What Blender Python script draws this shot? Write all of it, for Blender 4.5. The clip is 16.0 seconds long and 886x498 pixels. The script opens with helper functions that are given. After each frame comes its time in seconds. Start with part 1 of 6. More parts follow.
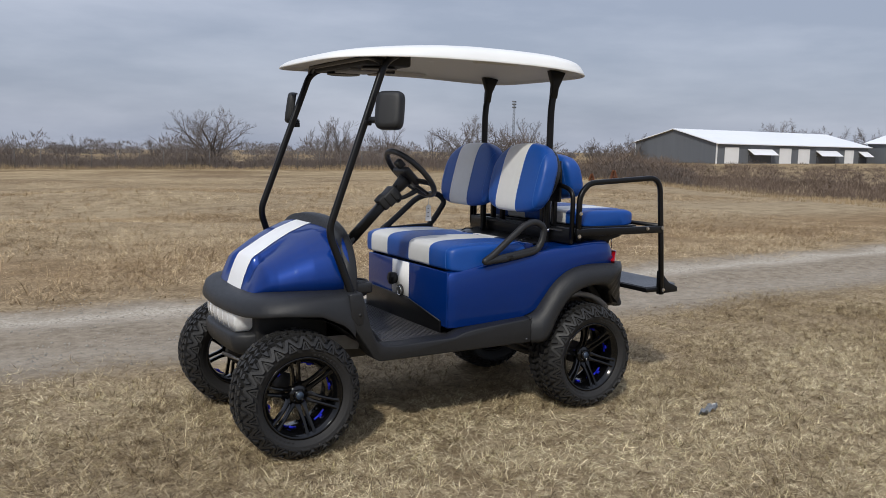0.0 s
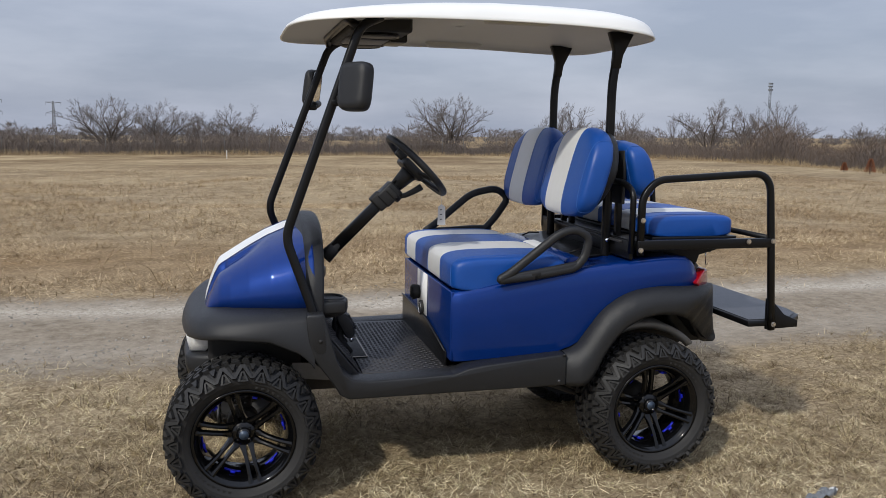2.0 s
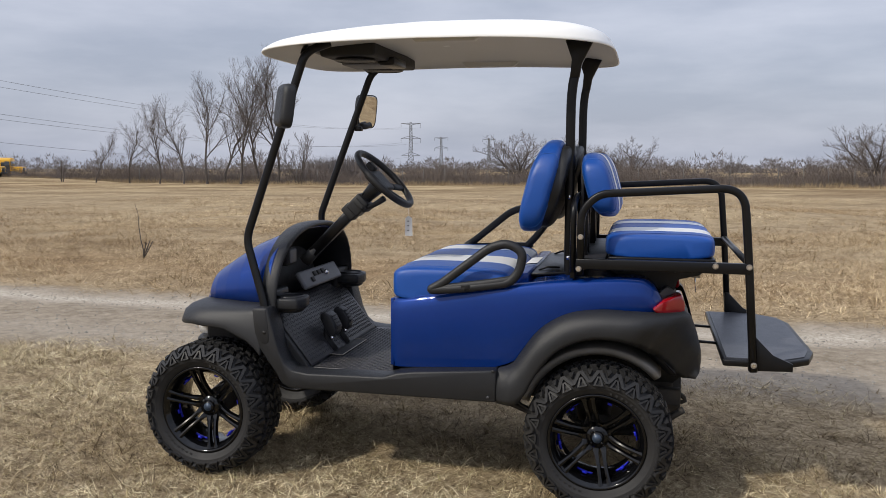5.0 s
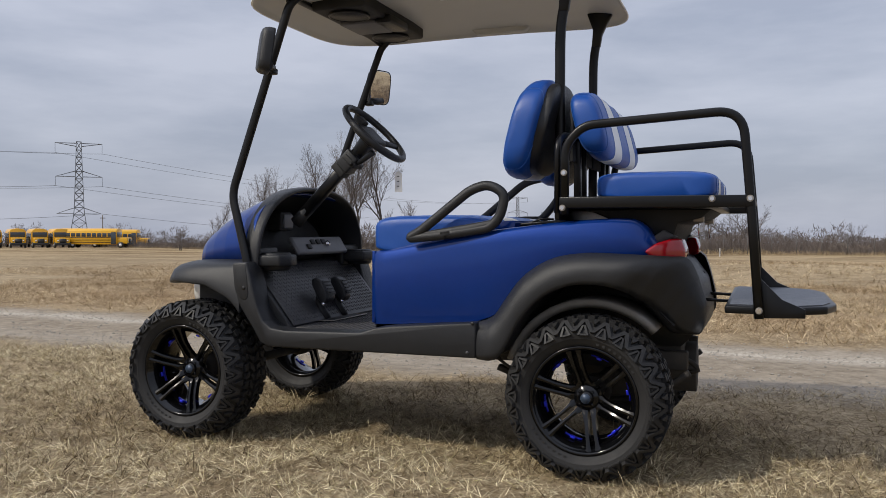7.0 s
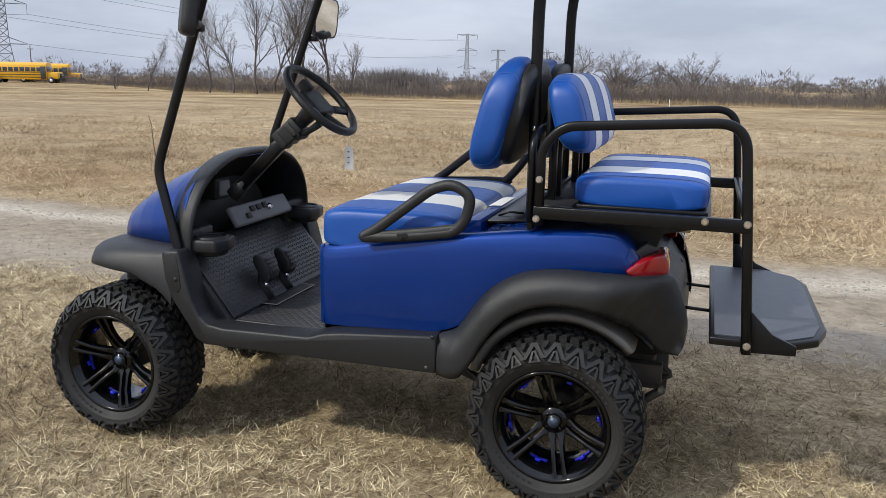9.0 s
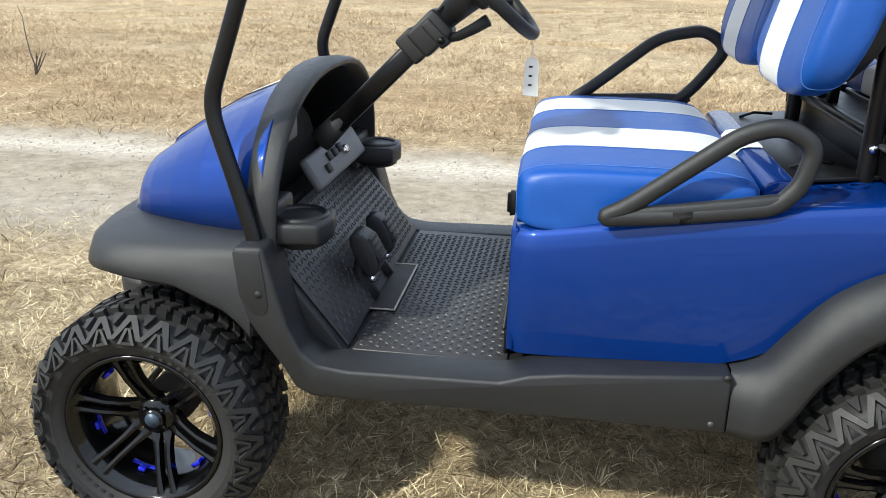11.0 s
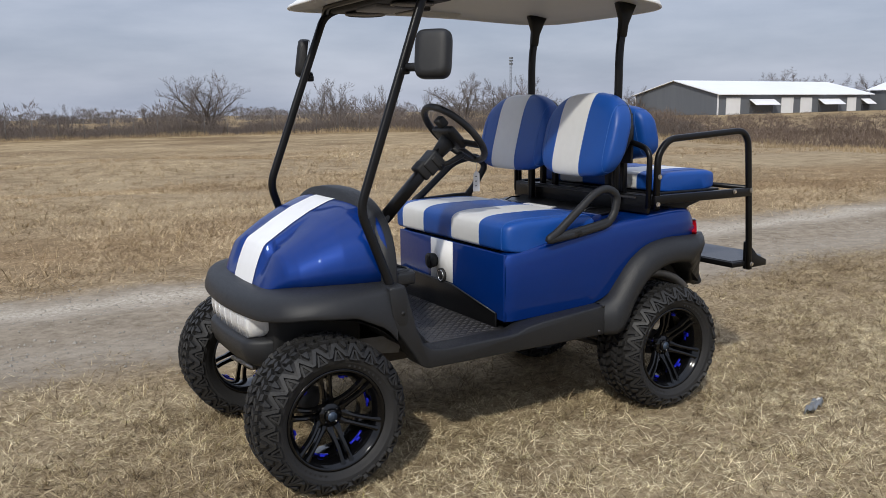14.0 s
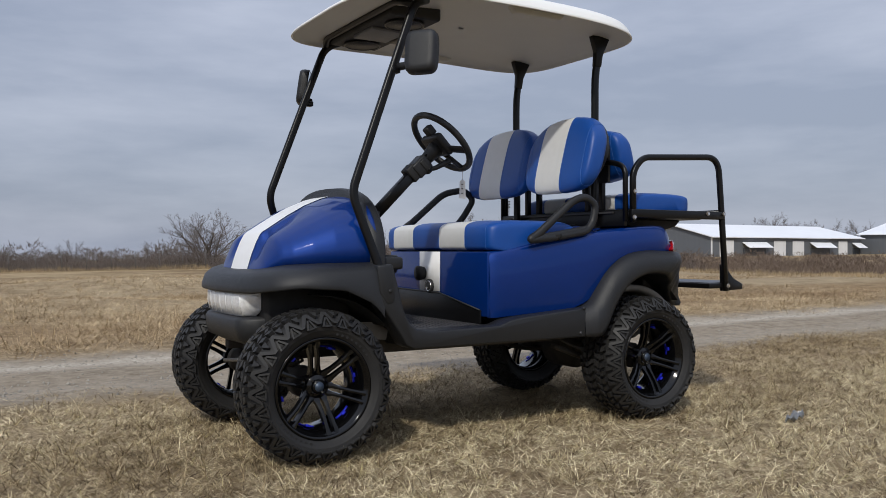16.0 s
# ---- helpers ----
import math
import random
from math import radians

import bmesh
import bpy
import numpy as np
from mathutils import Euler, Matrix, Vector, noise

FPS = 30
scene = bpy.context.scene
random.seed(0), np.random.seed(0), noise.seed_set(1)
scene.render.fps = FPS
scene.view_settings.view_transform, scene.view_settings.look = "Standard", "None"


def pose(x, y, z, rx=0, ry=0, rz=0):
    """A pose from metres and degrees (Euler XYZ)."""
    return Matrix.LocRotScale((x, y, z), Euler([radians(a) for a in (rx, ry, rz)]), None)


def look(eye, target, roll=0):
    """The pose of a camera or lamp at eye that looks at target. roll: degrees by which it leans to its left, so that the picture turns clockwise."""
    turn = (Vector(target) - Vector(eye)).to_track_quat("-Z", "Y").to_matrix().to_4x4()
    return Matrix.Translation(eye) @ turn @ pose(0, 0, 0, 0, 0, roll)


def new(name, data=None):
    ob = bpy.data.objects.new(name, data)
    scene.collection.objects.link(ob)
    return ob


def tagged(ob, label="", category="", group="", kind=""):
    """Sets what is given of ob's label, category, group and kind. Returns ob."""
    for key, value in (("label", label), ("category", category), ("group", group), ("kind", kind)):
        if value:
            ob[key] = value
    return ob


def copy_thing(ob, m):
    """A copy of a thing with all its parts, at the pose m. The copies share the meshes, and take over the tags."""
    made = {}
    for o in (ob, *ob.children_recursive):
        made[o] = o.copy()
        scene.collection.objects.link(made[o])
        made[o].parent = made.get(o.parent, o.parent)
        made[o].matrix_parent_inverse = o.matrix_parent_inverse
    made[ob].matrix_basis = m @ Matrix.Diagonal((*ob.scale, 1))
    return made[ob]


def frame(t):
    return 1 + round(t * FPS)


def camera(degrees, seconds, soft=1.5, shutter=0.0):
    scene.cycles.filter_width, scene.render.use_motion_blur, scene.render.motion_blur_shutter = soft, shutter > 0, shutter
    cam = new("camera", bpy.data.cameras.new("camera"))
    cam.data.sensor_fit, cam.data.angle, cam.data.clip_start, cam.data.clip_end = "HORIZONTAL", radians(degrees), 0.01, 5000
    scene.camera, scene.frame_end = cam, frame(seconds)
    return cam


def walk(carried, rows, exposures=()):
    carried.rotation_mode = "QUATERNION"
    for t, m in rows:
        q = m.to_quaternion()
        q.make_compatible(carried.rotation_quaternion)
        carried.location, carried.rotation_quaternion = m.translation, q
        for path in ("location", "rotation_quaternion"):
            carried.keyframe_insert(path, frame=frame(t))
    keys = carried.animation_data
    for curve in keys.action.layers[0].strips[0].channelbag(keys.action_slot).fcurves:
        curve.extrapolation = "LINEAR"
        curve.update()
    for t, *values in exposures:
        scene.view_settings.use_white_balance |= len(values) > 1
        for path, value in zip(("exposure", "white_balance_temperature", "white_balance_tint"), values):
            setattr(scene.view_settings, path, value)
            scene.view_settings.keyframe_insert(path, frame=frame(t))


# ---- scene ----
cam = camera(55.8, 16.0, 0.8)
PATH = [
    (0, (-2.169, -3.979, 1.413), (-1.149, -2.277, 1.169), 1.2),
    (0.5, (-1.903, -3.989, 1.416), (-1.02, -2.211, 1.174), 0.9),
    (1, (-1.575, -3.937, 1.432), (-0.779, -2.119, 1.186), 1.4),
    (1.5, (-1.228, -3.717, 1.432), (-0.521, -1.866, 1.162), 1.1),
    (2, (-0.864, -3.588, 1.426), (-0.373, -1.67, 1.14), 0.9),
    (2.5, (-0.519, -3.65, 1.422), (-0.272, -1.683, 1.159), 1.3),
    (3, (-0.188, -3.823, 1.454), (-0.084, -1.842, 1.204), 0.8),
    (3.2, (0.019, -3.877, 1.412), (0.046, -1.89, 1.187), 0.7),
    (5.3, (1.096, -3.626, 1.348), (0.564, -1.71, 1.137), 0.1),
    (5.5, (1.177, -3.507, 1.28), (0.602, -1.596, 1.135), 0.2),
    (6, (1.366, -3.418, 0.974), (0.705, -1.53, 0.963), 0.0),
    (6.5, (1.419, -3.416, 0.785), (0.709, -1.546, 0.782), 0.1),
    (7, (1.403, -3.4, 0.865), (0.687, -1.532, 0.822), 0.2),
    (7.5, (1.381, -3.388, 1.218), (0.677, -1.519, 1.096), 0.5),
    (8, (1.357, -3.393, 1.415), (0.681, -1.523, 1.197), 0.5),
    (8.2, (1.318, -3.363, 1.428), (0.672, -1.49, 1.162), 0.3),
    (10.3, (0.791, -2.286, 1.32), (0.268, -0.452, 0.715), 1.8),
    (10.5, (0.595, -2.185, 1.343), (0.074, -0.359, 0.708), 1.4),
    (11, (0.069, -2.11, 1.323), (-0.199, -0.241, 0.655), 1.2),
    (11.5, (-0.327, -2.264, 1.296), (-0.243, -0.377, 0.629), 0.9),
    (12, (-0.792, -2.465, 1.314), (-0.278, -0.619, 0.738), 1.7),
    (12.5, (-1.153, -2.663, 1.41), (-0.454, -0.827, 1.033), 0.9),
    (12.7, (-1.281, -2.735, 1.416), (-0.51, -0.91, 1.139), 1.0),
    (13, (-1.477, -2.865, 1.458), (-0.608, -1.077, 1.233), 0.9),
    (13.5, (-1.794, -3.037, 1.439), (-0.815, -1.309, 1.209), 0.3),
    (14, (-1.963, -3.193, 1.387), (-0.948, -1.503, 1.049), -0.5),
    (14.5, (-2.056, -3.328, 1.369), (-1.039, -1.641, 1.026), -0.8),
    (15, (-2.026, -3.302, 1.317), (-0.989, -1.606, 1.095), -0.6),
    (15.5, (-2.011, -3.362, 0.998), (-0.966, -1.658, 0.942), -0.6),
    (16, (-2.044, -3.416, 0.794), (-1.009, -1.704, 0.796), 0.0),
]
EXPOSURES = [(0, 0.02, 6500, 8), (2, 0.07, 6500, 8), (5, 0.26, 6750, 9), (6.5, 0.12, 6750, 9), (8.2, 0.28, 6750, 9), (9.3, 0.62, 6500, 5), (10.4, 1.12, 6500, 1), (11.2, 1.22, 6500, 1), (12.0, 1.07, 6500, 1), (12.6, 0.47, 6500, 5), (13.2, 0.04, 6500, 8), (14, 0.14, 6500, 8), (14.6, 0.28, 6500, 8), (15.3, 0.04, 6500, 8), (16, -0.06, 6500, 8)]
walk(cam, [(t, look(eye, target, roll)) for t, eye, target, roll in PATH], EXPOSURES)

# ---- world and light ----
SUN = Vector((0.84, 0.86, -1.0)).normalized()
sun_data = bpy.data.lights.new("sun", "SUN")
sun_data.energy, sun_data.angle, sun_data.color = 2.25, radians(2.4), (1.0, 0.95, 0.87)
sun = new("sun", sun_data)
sun.matrix_world = look(-SUN * 50, (0, 0, 0))
world = bpy.data.worlds.new("sky")
scene.world = world
world.use_nodes = True
wn, wl = world.node_tree.nodes, world.node_tree.links
wn.clear()
w_out, w_bg = wn.new("ShaderNodeOutputWorld"), wn.new("ShaderNodeBackground")
w_sky, w_mix, w_co = wn.new("ShaderNodeTexSky"), wn.new("ShaderNodeMix"), wn.new("ShaderNodeTexCoord")
w_map, w_noise, w_ramp = wn.new("ShaderNodeMapping"), wn.new("ShaderNodeTexNoise"), wn.new("ShaderNodeValToRGB")
w_sky.sky_type, w_sky.sun_disc = "NISHITA", False
w_sky.sun_elevation, w_sky.sun_rotation = math.asin(-SUN.z), math.atan2(-SUN.x, -SUN.y)
w_sky.air_density, w_sky.dust_density = 1.0, 2.0
w_map.inputs["Scale"].default_value = (1.6, 1.6, 7.0)
w_noise.inputs["Scale"].default_value, w_noise.inputs["Detail"].default_value, w_noise.inputs["Roughness"].default_value = 1.6, 7.0, 0.55
w_ramp.color_ramp.elements[0].position, w_ramp.color_ramp.elements[1].position = 0.38, 0.64
w_ramp.color_ramp.elements[0].color, w_ramp.color_ramp.elements[1].color = (3.4, 3.8, 4.95, 1), (4.9, 5.25, 6.45, 1)
w_mix.data_type, w_mix.inputs[0].default_value = "RGBA", 0.86
wl.new(w_co.outputs["Generated"], w_map.inputs["Vector"])
wl.new(w_map.outputs["Vector"], w_noise.inputs["Vector"])
wl.new(w_noise.outputs["Fac"], w_ramp.inputs["Fac"])
wl.new(w_sky.outputs["Color"], w_mix.inputs[6])
wl.new(w_ramp.outputs["Color"], w_mix.inputs[7])
# thin cloud, brighter overhead than at the horizon
w_sep, w_up, w_gain = wn.new("ShaderNodeSeparateXYZ"), wn.new("ShaderNodeMath"), wn.new("ShaderNodeMath")
w_up.operation, w_gain.operation = "POWER", "MULTIPLY_ADD"
w_up.use_clamp = True
w_up.inputs[1].default_value, w_gain.inputs[1].default_value, w_gain.inputs[2].default_value = 1.8, 0.125, 0.100
wl.new(w_co.outputs["Generated"], w_sep.inputs[0])
wl.new(w_sep.outputs["Z"], w_up.inputs[0])
wl.new(w_up.outputs[0], w_gain.inputs[0])
wl.new(w_gain.outputs[0], w_bg.inputs["Strength"])
wl.new(w_mix.outputs[2], w_bg.inputs["Color"])
wl.new(w_bg.outputs["Background"], w_out.inputs["Surface"])


# ---- materials ----
def mat(name, color, rough=0.5, metal=0.0, var=0.12, scale=30.0, bump=0.0, bscale=200.0, coat=0.0, grime=None, stretch=(1, 1, 1)):
    """A Principled material: two scales of colour and roughness variation, and fine relief."""
    m = bpy.data.materials.new(name)
    m.use_nodes = True
    n, l = m.node_tree.nodes, m.node_tree.links
    b = n["Principled BSDF"]
    co, mp = n.new("ShaderNodeTexCoord"), n.new("ShaderNodeMapping")
    mp.inputs["Scale"].default_value = stretch
    l.new(co.outputs["Object"], mp.inputs["Vector"])
    big, fine = n.new("ShaderNodeTexNoise"), n.new("ShaderNodeTexNoise")
    big.inputs["Scale"].default_value, big.inputs["Detail"].default_value = scale * 0.12, 4
    fine.inputs["Scale"].default_value, fine.inputs["Detail"].default_value = scale, 5
    for t in (big, fine):
        l.new(mp.outputs["Vector"], t.inputs["Vector"])
    add = n.new("ShaderNodeMath")
    add.operation = "ADD"
    l.new(big.outputs["Fac"], add.inputs[0])
    l.new(fine.outputs["Fac"], add.inputs[1])
    rng = n.new("ShaderNodeMapRange")
    rng.inputs["From Min"].default_value, rng.inputs["From Max"].default_value = 0.6, 1.4
    l.new(add.outputs[0], rng.inputs["Value"])
    mix = n.new("ShaderNodeMix")
    mix.data_type = "RGBA"
    low = grime if grime else tuple(c * (1 - var) for c in color)
    mix.inputs[6].default_value = (*low, 1)
    mix.inputs[7].default_value = (*[min(1, c * (1 + var)) for c in color], 1)
    l.new(rng.outputs[0], mix.inputs[0])
    l.new(mix.outputs[2], b.inputs["Base Color"])
    rr = n.new("ShaderNodeMapRange")
    rr.inputs["To Min"].default_value, rr.inputs["To Max"].default_value = max(0.02, rough * 0.85), min(1, rough * 1.2)
    l.new(fine.outputs["Fac"], rr.inputs["Value"])
    l.new(rr.outputs[0], b.inputs["Roughness"])
    b.inputs["Metallic"].default_value = metal
    if coat:
        b.inputs["Coat Weight"].default_value, b.inputs["Coat Roughness"].default_value = coat, 0.03
    if bump:
        bt, bn = n.new("ShaderNodeTexNoise"), n.new("ShaderNodeBump")
        bt.inputs["Scale"].default_value, bt.inputs["Detail"].default_value = bscale, 3
        l.new(mp.outputs["Vector"], bt.inputs["Vector"])
        bn.inputs["Strength"].default_value, bn.inputs["Distance"].default_value = bump, 0.002
        l.new(bt.outputs["Fac"], bn.inputs["Height"])
        l.new(bn.outputs["Normal"], b.inputs["Normal"])
    return m


BLUE = mat("blue_paint", (0.0004, 0.027, 0.180), 0.46, 0.38, 0.06, 60, coat=0.66)
BLUE.node_tree.nodes["Principled BSDF"].inputs["Specular IOR Level"].default_value = 0.08
BLUE.node_tree.nodes["Principled BSDF"].inputs["Coat Roughness"].default_value = 0.035
BLUE_VINYL = mat("blue_vinyl", (0.004, 0.062, 0.30), 0.42, 0, 0.08, 25, 0.25, 420)
WHITE_VINYL = mat("white_vinyl", (0.66, 0.66, 0.65), 0.48, 0, 0.05, 25, 0.25, 420)
WHITE_DECAL = mat("white_decal", (0.80, 0.80, 0.80), 0.35, 0, 0.04, 20)
PLASTIC = mat("black_plastic", (0.0150, 0.0156, 0.0172), 0.43, 0, 0.15, 40, 0.35, 900)
PLASTIC.node_tree.nodes["Principled BSDF"].inputs["Specular IOR Level"].default_value = 0.38
# near-black for dark plastic parts, and for sheets that stand in for recess shade
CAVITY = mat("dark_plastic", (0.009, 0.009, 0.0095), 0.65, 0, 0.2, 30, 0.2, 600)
GREY_PLASTIC = mat("grey_plastic", (0.05, 0.051, 0.055), 0.55, 0, 0.12, 30, 0.2, 500)
FRAME = mat("black_powder_coat", (0.0045, 0.0045, 0.005), 0.30, 0, 0.2, 50, 0.15, 500)
FRAME.node_tree.nodes["Principled BSDF"].inputs["Specular IOR Level"].default_value = 0.28
# carcass rubber also floors the grooves; its dark tone adds to their shade
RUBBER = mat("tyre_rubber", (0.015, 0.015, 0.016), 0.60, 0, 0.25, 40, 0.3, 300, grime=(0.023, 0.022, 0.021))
TREAD_RUBBER = mat("worn_tread_rubber", (0.013, 0.013, 0.0145), 0.50, 0, 0.3, 40, 0.3, 300, grime=(0.026, 0.025, 0.023))
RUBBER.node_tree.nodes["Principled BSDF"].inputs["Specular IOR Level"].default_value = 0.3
TREAD_RUBBER.node_tree.nodes["Principled BSDF"].inputs["Specular IOR Level"].default_value = 0.3
RIM = mat("gloss_black_rim", (0.0025, 0.0025, 0.0029), 0.12, 0.0, 0.2, 40, coat=0.2)
RIM.node_tree.nodes["Principled BSDF"].inputs["Specular IOR Level"].default_value = 0.3
ACCENT = mat("blue_anodised", (0.010, 0.018, 0.55), 0.35, 0.3, 0.1, 30)
CHROME = mat("chrome", (0.75, 0.75, 0.76), 0.16, 1.0, 0.1, 60)
STEEL = mat("raw_steel", (0.36, 0.35, 0.33), 0.45, 0.7, 0.25, 30, grime=(0.18, 0.14, 0.10))
DIRTY_STEEL = mat("undercarriage_steel", (0.022, 0.021, 0.020), 0.7, 0.2, 0.3, 25, grime=(0.05, 0.042, 0.033))
ROOF = mat("white_roof_plastic", (0.83, 0.83, 0.80), 0.33, 0, 0.04, 6, 0.08, 500)
MAT_RUBBER = mat("diamond_rubber_mat", (0.020, 0.0205, 0.025), 0.44, 0, 0.2, 18, 0.2, 500, grime=(0.028, 0.026, 0.025))
RED_LENS = mat("red_lens", (0.32, 0.004, 0.010), 0.12, 0, 0.1, 40, coat=0.6)
CLEAR_LENS = mat("headlight_lens", (0.86, 0.88, 0.90), 0.12, 0.25, 0.22, 60, 0.6, 260, coat=0.8, stretch=(1, 8, 1))
MIRROR = mat("mirror_glass", (0.86, 0.87, 0.86), 0.03, 1.0, 0.01, 5)
LINER = mat("grey_liner_plastic", (0.22, 0.215, 0.205), 0.6, 0, 0.15, 20, 0.2, 400, grime=(0.15, 0.135, 0.115))
# roof underside, a darker and greyer cream than the white top
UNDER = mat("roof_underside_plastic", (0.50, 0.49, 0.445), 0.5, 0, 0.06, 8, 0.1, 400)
DASH = mat("grey_dash_plastic", (0.11, 0.112, 0.12), 0.5, 0, 0.1, 30, 0.2, 500)
PAPER = mat("paper_tag", (0.66, 0.65, 0.62), 0.8, 0, 0.06, 40)
INK = mat("printed_ink", (0.03, 0.03, 0.03), 0.7, 0, 0.1, 40)
STITCH = mat("pale_stitching", (0.05, 0.14, 0.42), 0.7, 0, 0.1, 200)
BARK = mat("bare_bark", (0.085, 0.072, 0.064), 0.9, 0, 0.35, 3)
TWIGS = mat("brown_twigs", (0.13, 0.112, 0.104), 0.95, 0, 0.45, 0.6)


# ---- mesh helpers ----
def part(name, bm, material, parent=None, label="", smooth=True, flip=True):
    if flip:
        bmesh.ops.recalc_face_normals(bm, faces=bm.faces)
    me = bpy.data.meshes.new(name)
    bm.to_mesh(me)
    bm.free()
    me.materials.append(material)
    if smooth:
        me.shade_smooth()
    ob = new(name, me)
    if parent:
        ob.parent = parent
    if label:
        ob["label"] = label
    return ob


def sharp(ob, angle=40):
    """Keeps edges sharper than the angle crisp."""
    me = ob.data
    bm = bmesh.new()
    bm.from_mesh(me)
    for e in bm.edges:
        e.smooth = not (len(e.link_faces) == 2 and e.calc_face_angle(0) > radians(angle))
    bm.to_mesh(me)
    bm.free()
    return ob


def empty(name, label, category, group="", kind=""):
    return tagged(new(name), label, category, group, kind)


def add_box(bm, x0, x1, y0, y1, z0, z1, bev=0.0, seg=2, m=None):
    made = bmesh.ops.create_cube(bm, size=1.0)["verts"]
    t = Matrix.Translation(((x0 + x1) / 2, (y0 + y1) / 2, (z0 + z1) / 2)) @ Matrix.Diagonal((x1 - x0, y1 - y0, z1 - z0, 1))
    bmesh.ops.transform(bm, matrix=(m @ t) if m else t, verts=made)
    if bev:
        edges = list({e for v in made for e in v.link_edges})
        bmesh.ops.bevel(bm, geom=edges, offset=bev, segments=seg, affect="EDGES", profile=0.5)
    return bm


def box(*a, **k):
    return add_box(bmesh.new(), *a, **k)


def spline(points, step=0.02):
    """A smooth line through the points."""
    p = [Vector(q) for q in points]
    p = [2 * p[0] - p[1]] + p + [2 * p[-1] - p[-2]]
    out = []
    for i in range(1, len(p) - 2):
        a, b, c, d = p[i - 1 : i + 3]
        k = max(2, int((c - b).length / step))
        for j in range(k):
            t = j / k
            out.append(0.5 * (2 * b + (c - a) * t + (2 * a - 5 * b + 4 * c - d) * t * t + (3 * b - a - 3 * c + d) * t ** 3))
    return out + [p[-2]]


def filleted(points, r, seg=7):
    """A polyline with rounded corners."""
    p = [Vector(q) for q in points]
    out = [p[0]]
    for i in range(1, len(p) - 1):
        a, b = (p[i - 1] - p[i]), (p[i + 1] - p[i])
        d = min(r, a.length * 0.45, b.length * 0.45)
        s, e = p[i] + a.normalized() * d, p[i] + b.normalized() * d
        out += [s.lerp(p[i], t).lerp(p[i].lerp(e, t), t) for t in (k / seg for k in range(seg + 1))]
    return out + [p[-1]]


def add_tube(bm, line, ra, rb=None, sides=12, side_dir=(0, 1, 0), closed=False, taper=None, power=1.0):
    """A tube along a line; ra lies along side_dir, rb across it; power under 1 makes it squarer."""
    rb = rb or ra
    line = [Vector(q) for q in line]
    rings = []
    for i, c in enumerate(line):
        if closed:
            t = line[(i + 1) % len(line)] - line[i - 1]
        else:
            t = line[min(i + 1, len(line) - 1)] - line[max(i - 1, 0)]
        t.normalize()
        u = Vector(side_dir) - t * Vector(side_dir).dot(t)
        if u.length < 1e-4:
            u = Vector((1, 0, 0)) - t * t.x
        u.normalize()
        w = t.cross(u)
        k = taper(i / (len(line) - 1)) if taper else 1
        ring = []
        for j in range(sides):
            a = 2 * math.pi * j / sides
            ca, sa = math.cos(a), math.sin(a)
            ca, sa = math.copysign(abs(ca) ** power, ca), math.copysign(abs(sa) ** power, sa)
            ring.append(bm.verts.new(c + u * (ra * k * ca) + w * (rb * k * sa)))
        rings.append(ring)
    loops = rings + [rings[0]] if closed else rings
    for a, b in zip(loops, loops[1:]):
        for j in range(sides):
            bm.faces.new((a[j], a[(j + 1) % sides], b[(j + 1) % sides], b[j]))
    if not closed:
        bm.faces.new(rings[0][::-1])
        bm.faces.new(rings[-1])
    return bm


def tube(*a, **k):
    return add_tube(bmesh.new(), *a, **k)


def loft(sections, closed=False, cap=False, bm=None):
    """Skins rows of points, all of one length."""
    bm = bm or bmesh.new()
    rows = [[bm.verts.new(p) for p in s] for s in sections]
    n = len(rows[0])
    for a, b in zip(rows, rows[1:]):
        for j in range(n if closed else n - 1):
            k = (j + 1) % n
            if len({tuple(v.co) for v in (a[j], a[k], b[k], b[j])}) > 2:
                bm.faces.new((a[j], a[k], b[k], b[j]))
    if cap:
        bm.faces.new(rows[0][::-1])
        bm.faces.new(rows[-1])
    bmesh.ops.remove_doubles(bm, verts=bm.verts, dist=1e-5)
    return bm


def extrude_poly(points, axis, a, b, bev=0.0, seg=2):
    """A flat polygon (two coordinates) pushed along an axis from a to b."""
    bm = bmesh.new()
    def at(p, v):
        return {"x": (v, p[0], p[1]), "y": (p[0], v, p[1]), "z": (p[0], p[1], v)}[axis]
    lo = [bm.verts.new(at(p, a)) for p in points]
    hi = [bm.verts.new(at(p, b)) for p in points]
    n = len(points)
    bm.faces.new(lo[::-1])
    bm.faces.new(hi)
    for i in range(n):
        bm.faces.new((lo[i], lo[(i + 1) % n], hi[(i + 1) % n], hi[i]))
    bmesh.ops.recalc_face_normals(bm, faces=bm.faces)
    if bev:
        bmesh.ops.bevel(bm, geom=list(bm.edges), offset=bev, segments=seg, affect="EDGES", profile=0.5)
    return bm


def solidify(ob, t, offset=-1.0):
    s = ob.modifiers.new("thickness", "SOLIDIFY")
    s.thickness, s.offset = t, offset
    return ob


def lerp_table(table, x):
    """Linear look-up with smooth steps in a table of (x, value)."""
    if x <= table[0][0]:
        return table[0][1]
    for (a, u), (b, v) in zip(table, table[1:]):
        if x <= b:
            return u + (v - u) * (x - a) / (b - a)
    return table[-1][1]


def add_cyl(bm, c, axis, r, h, sides=20, r2=None):
    """A cylinder centred on c along an axis vector."""
    q = Vector((0, 0, 1)).rotation_difference(Vector(axis)).to_matrix().to_4x4()
    bmesh.ops.create_cone(bm, cap_ends=True, segments=sides, radius1=r, radius2=r if r2 is None else r2, depth=h, matrix=Matrix.Translation(c) @ q)
    return bm


def cyl(*a, **k):
    return add_cyl(bmesh.new(), *a, **k)


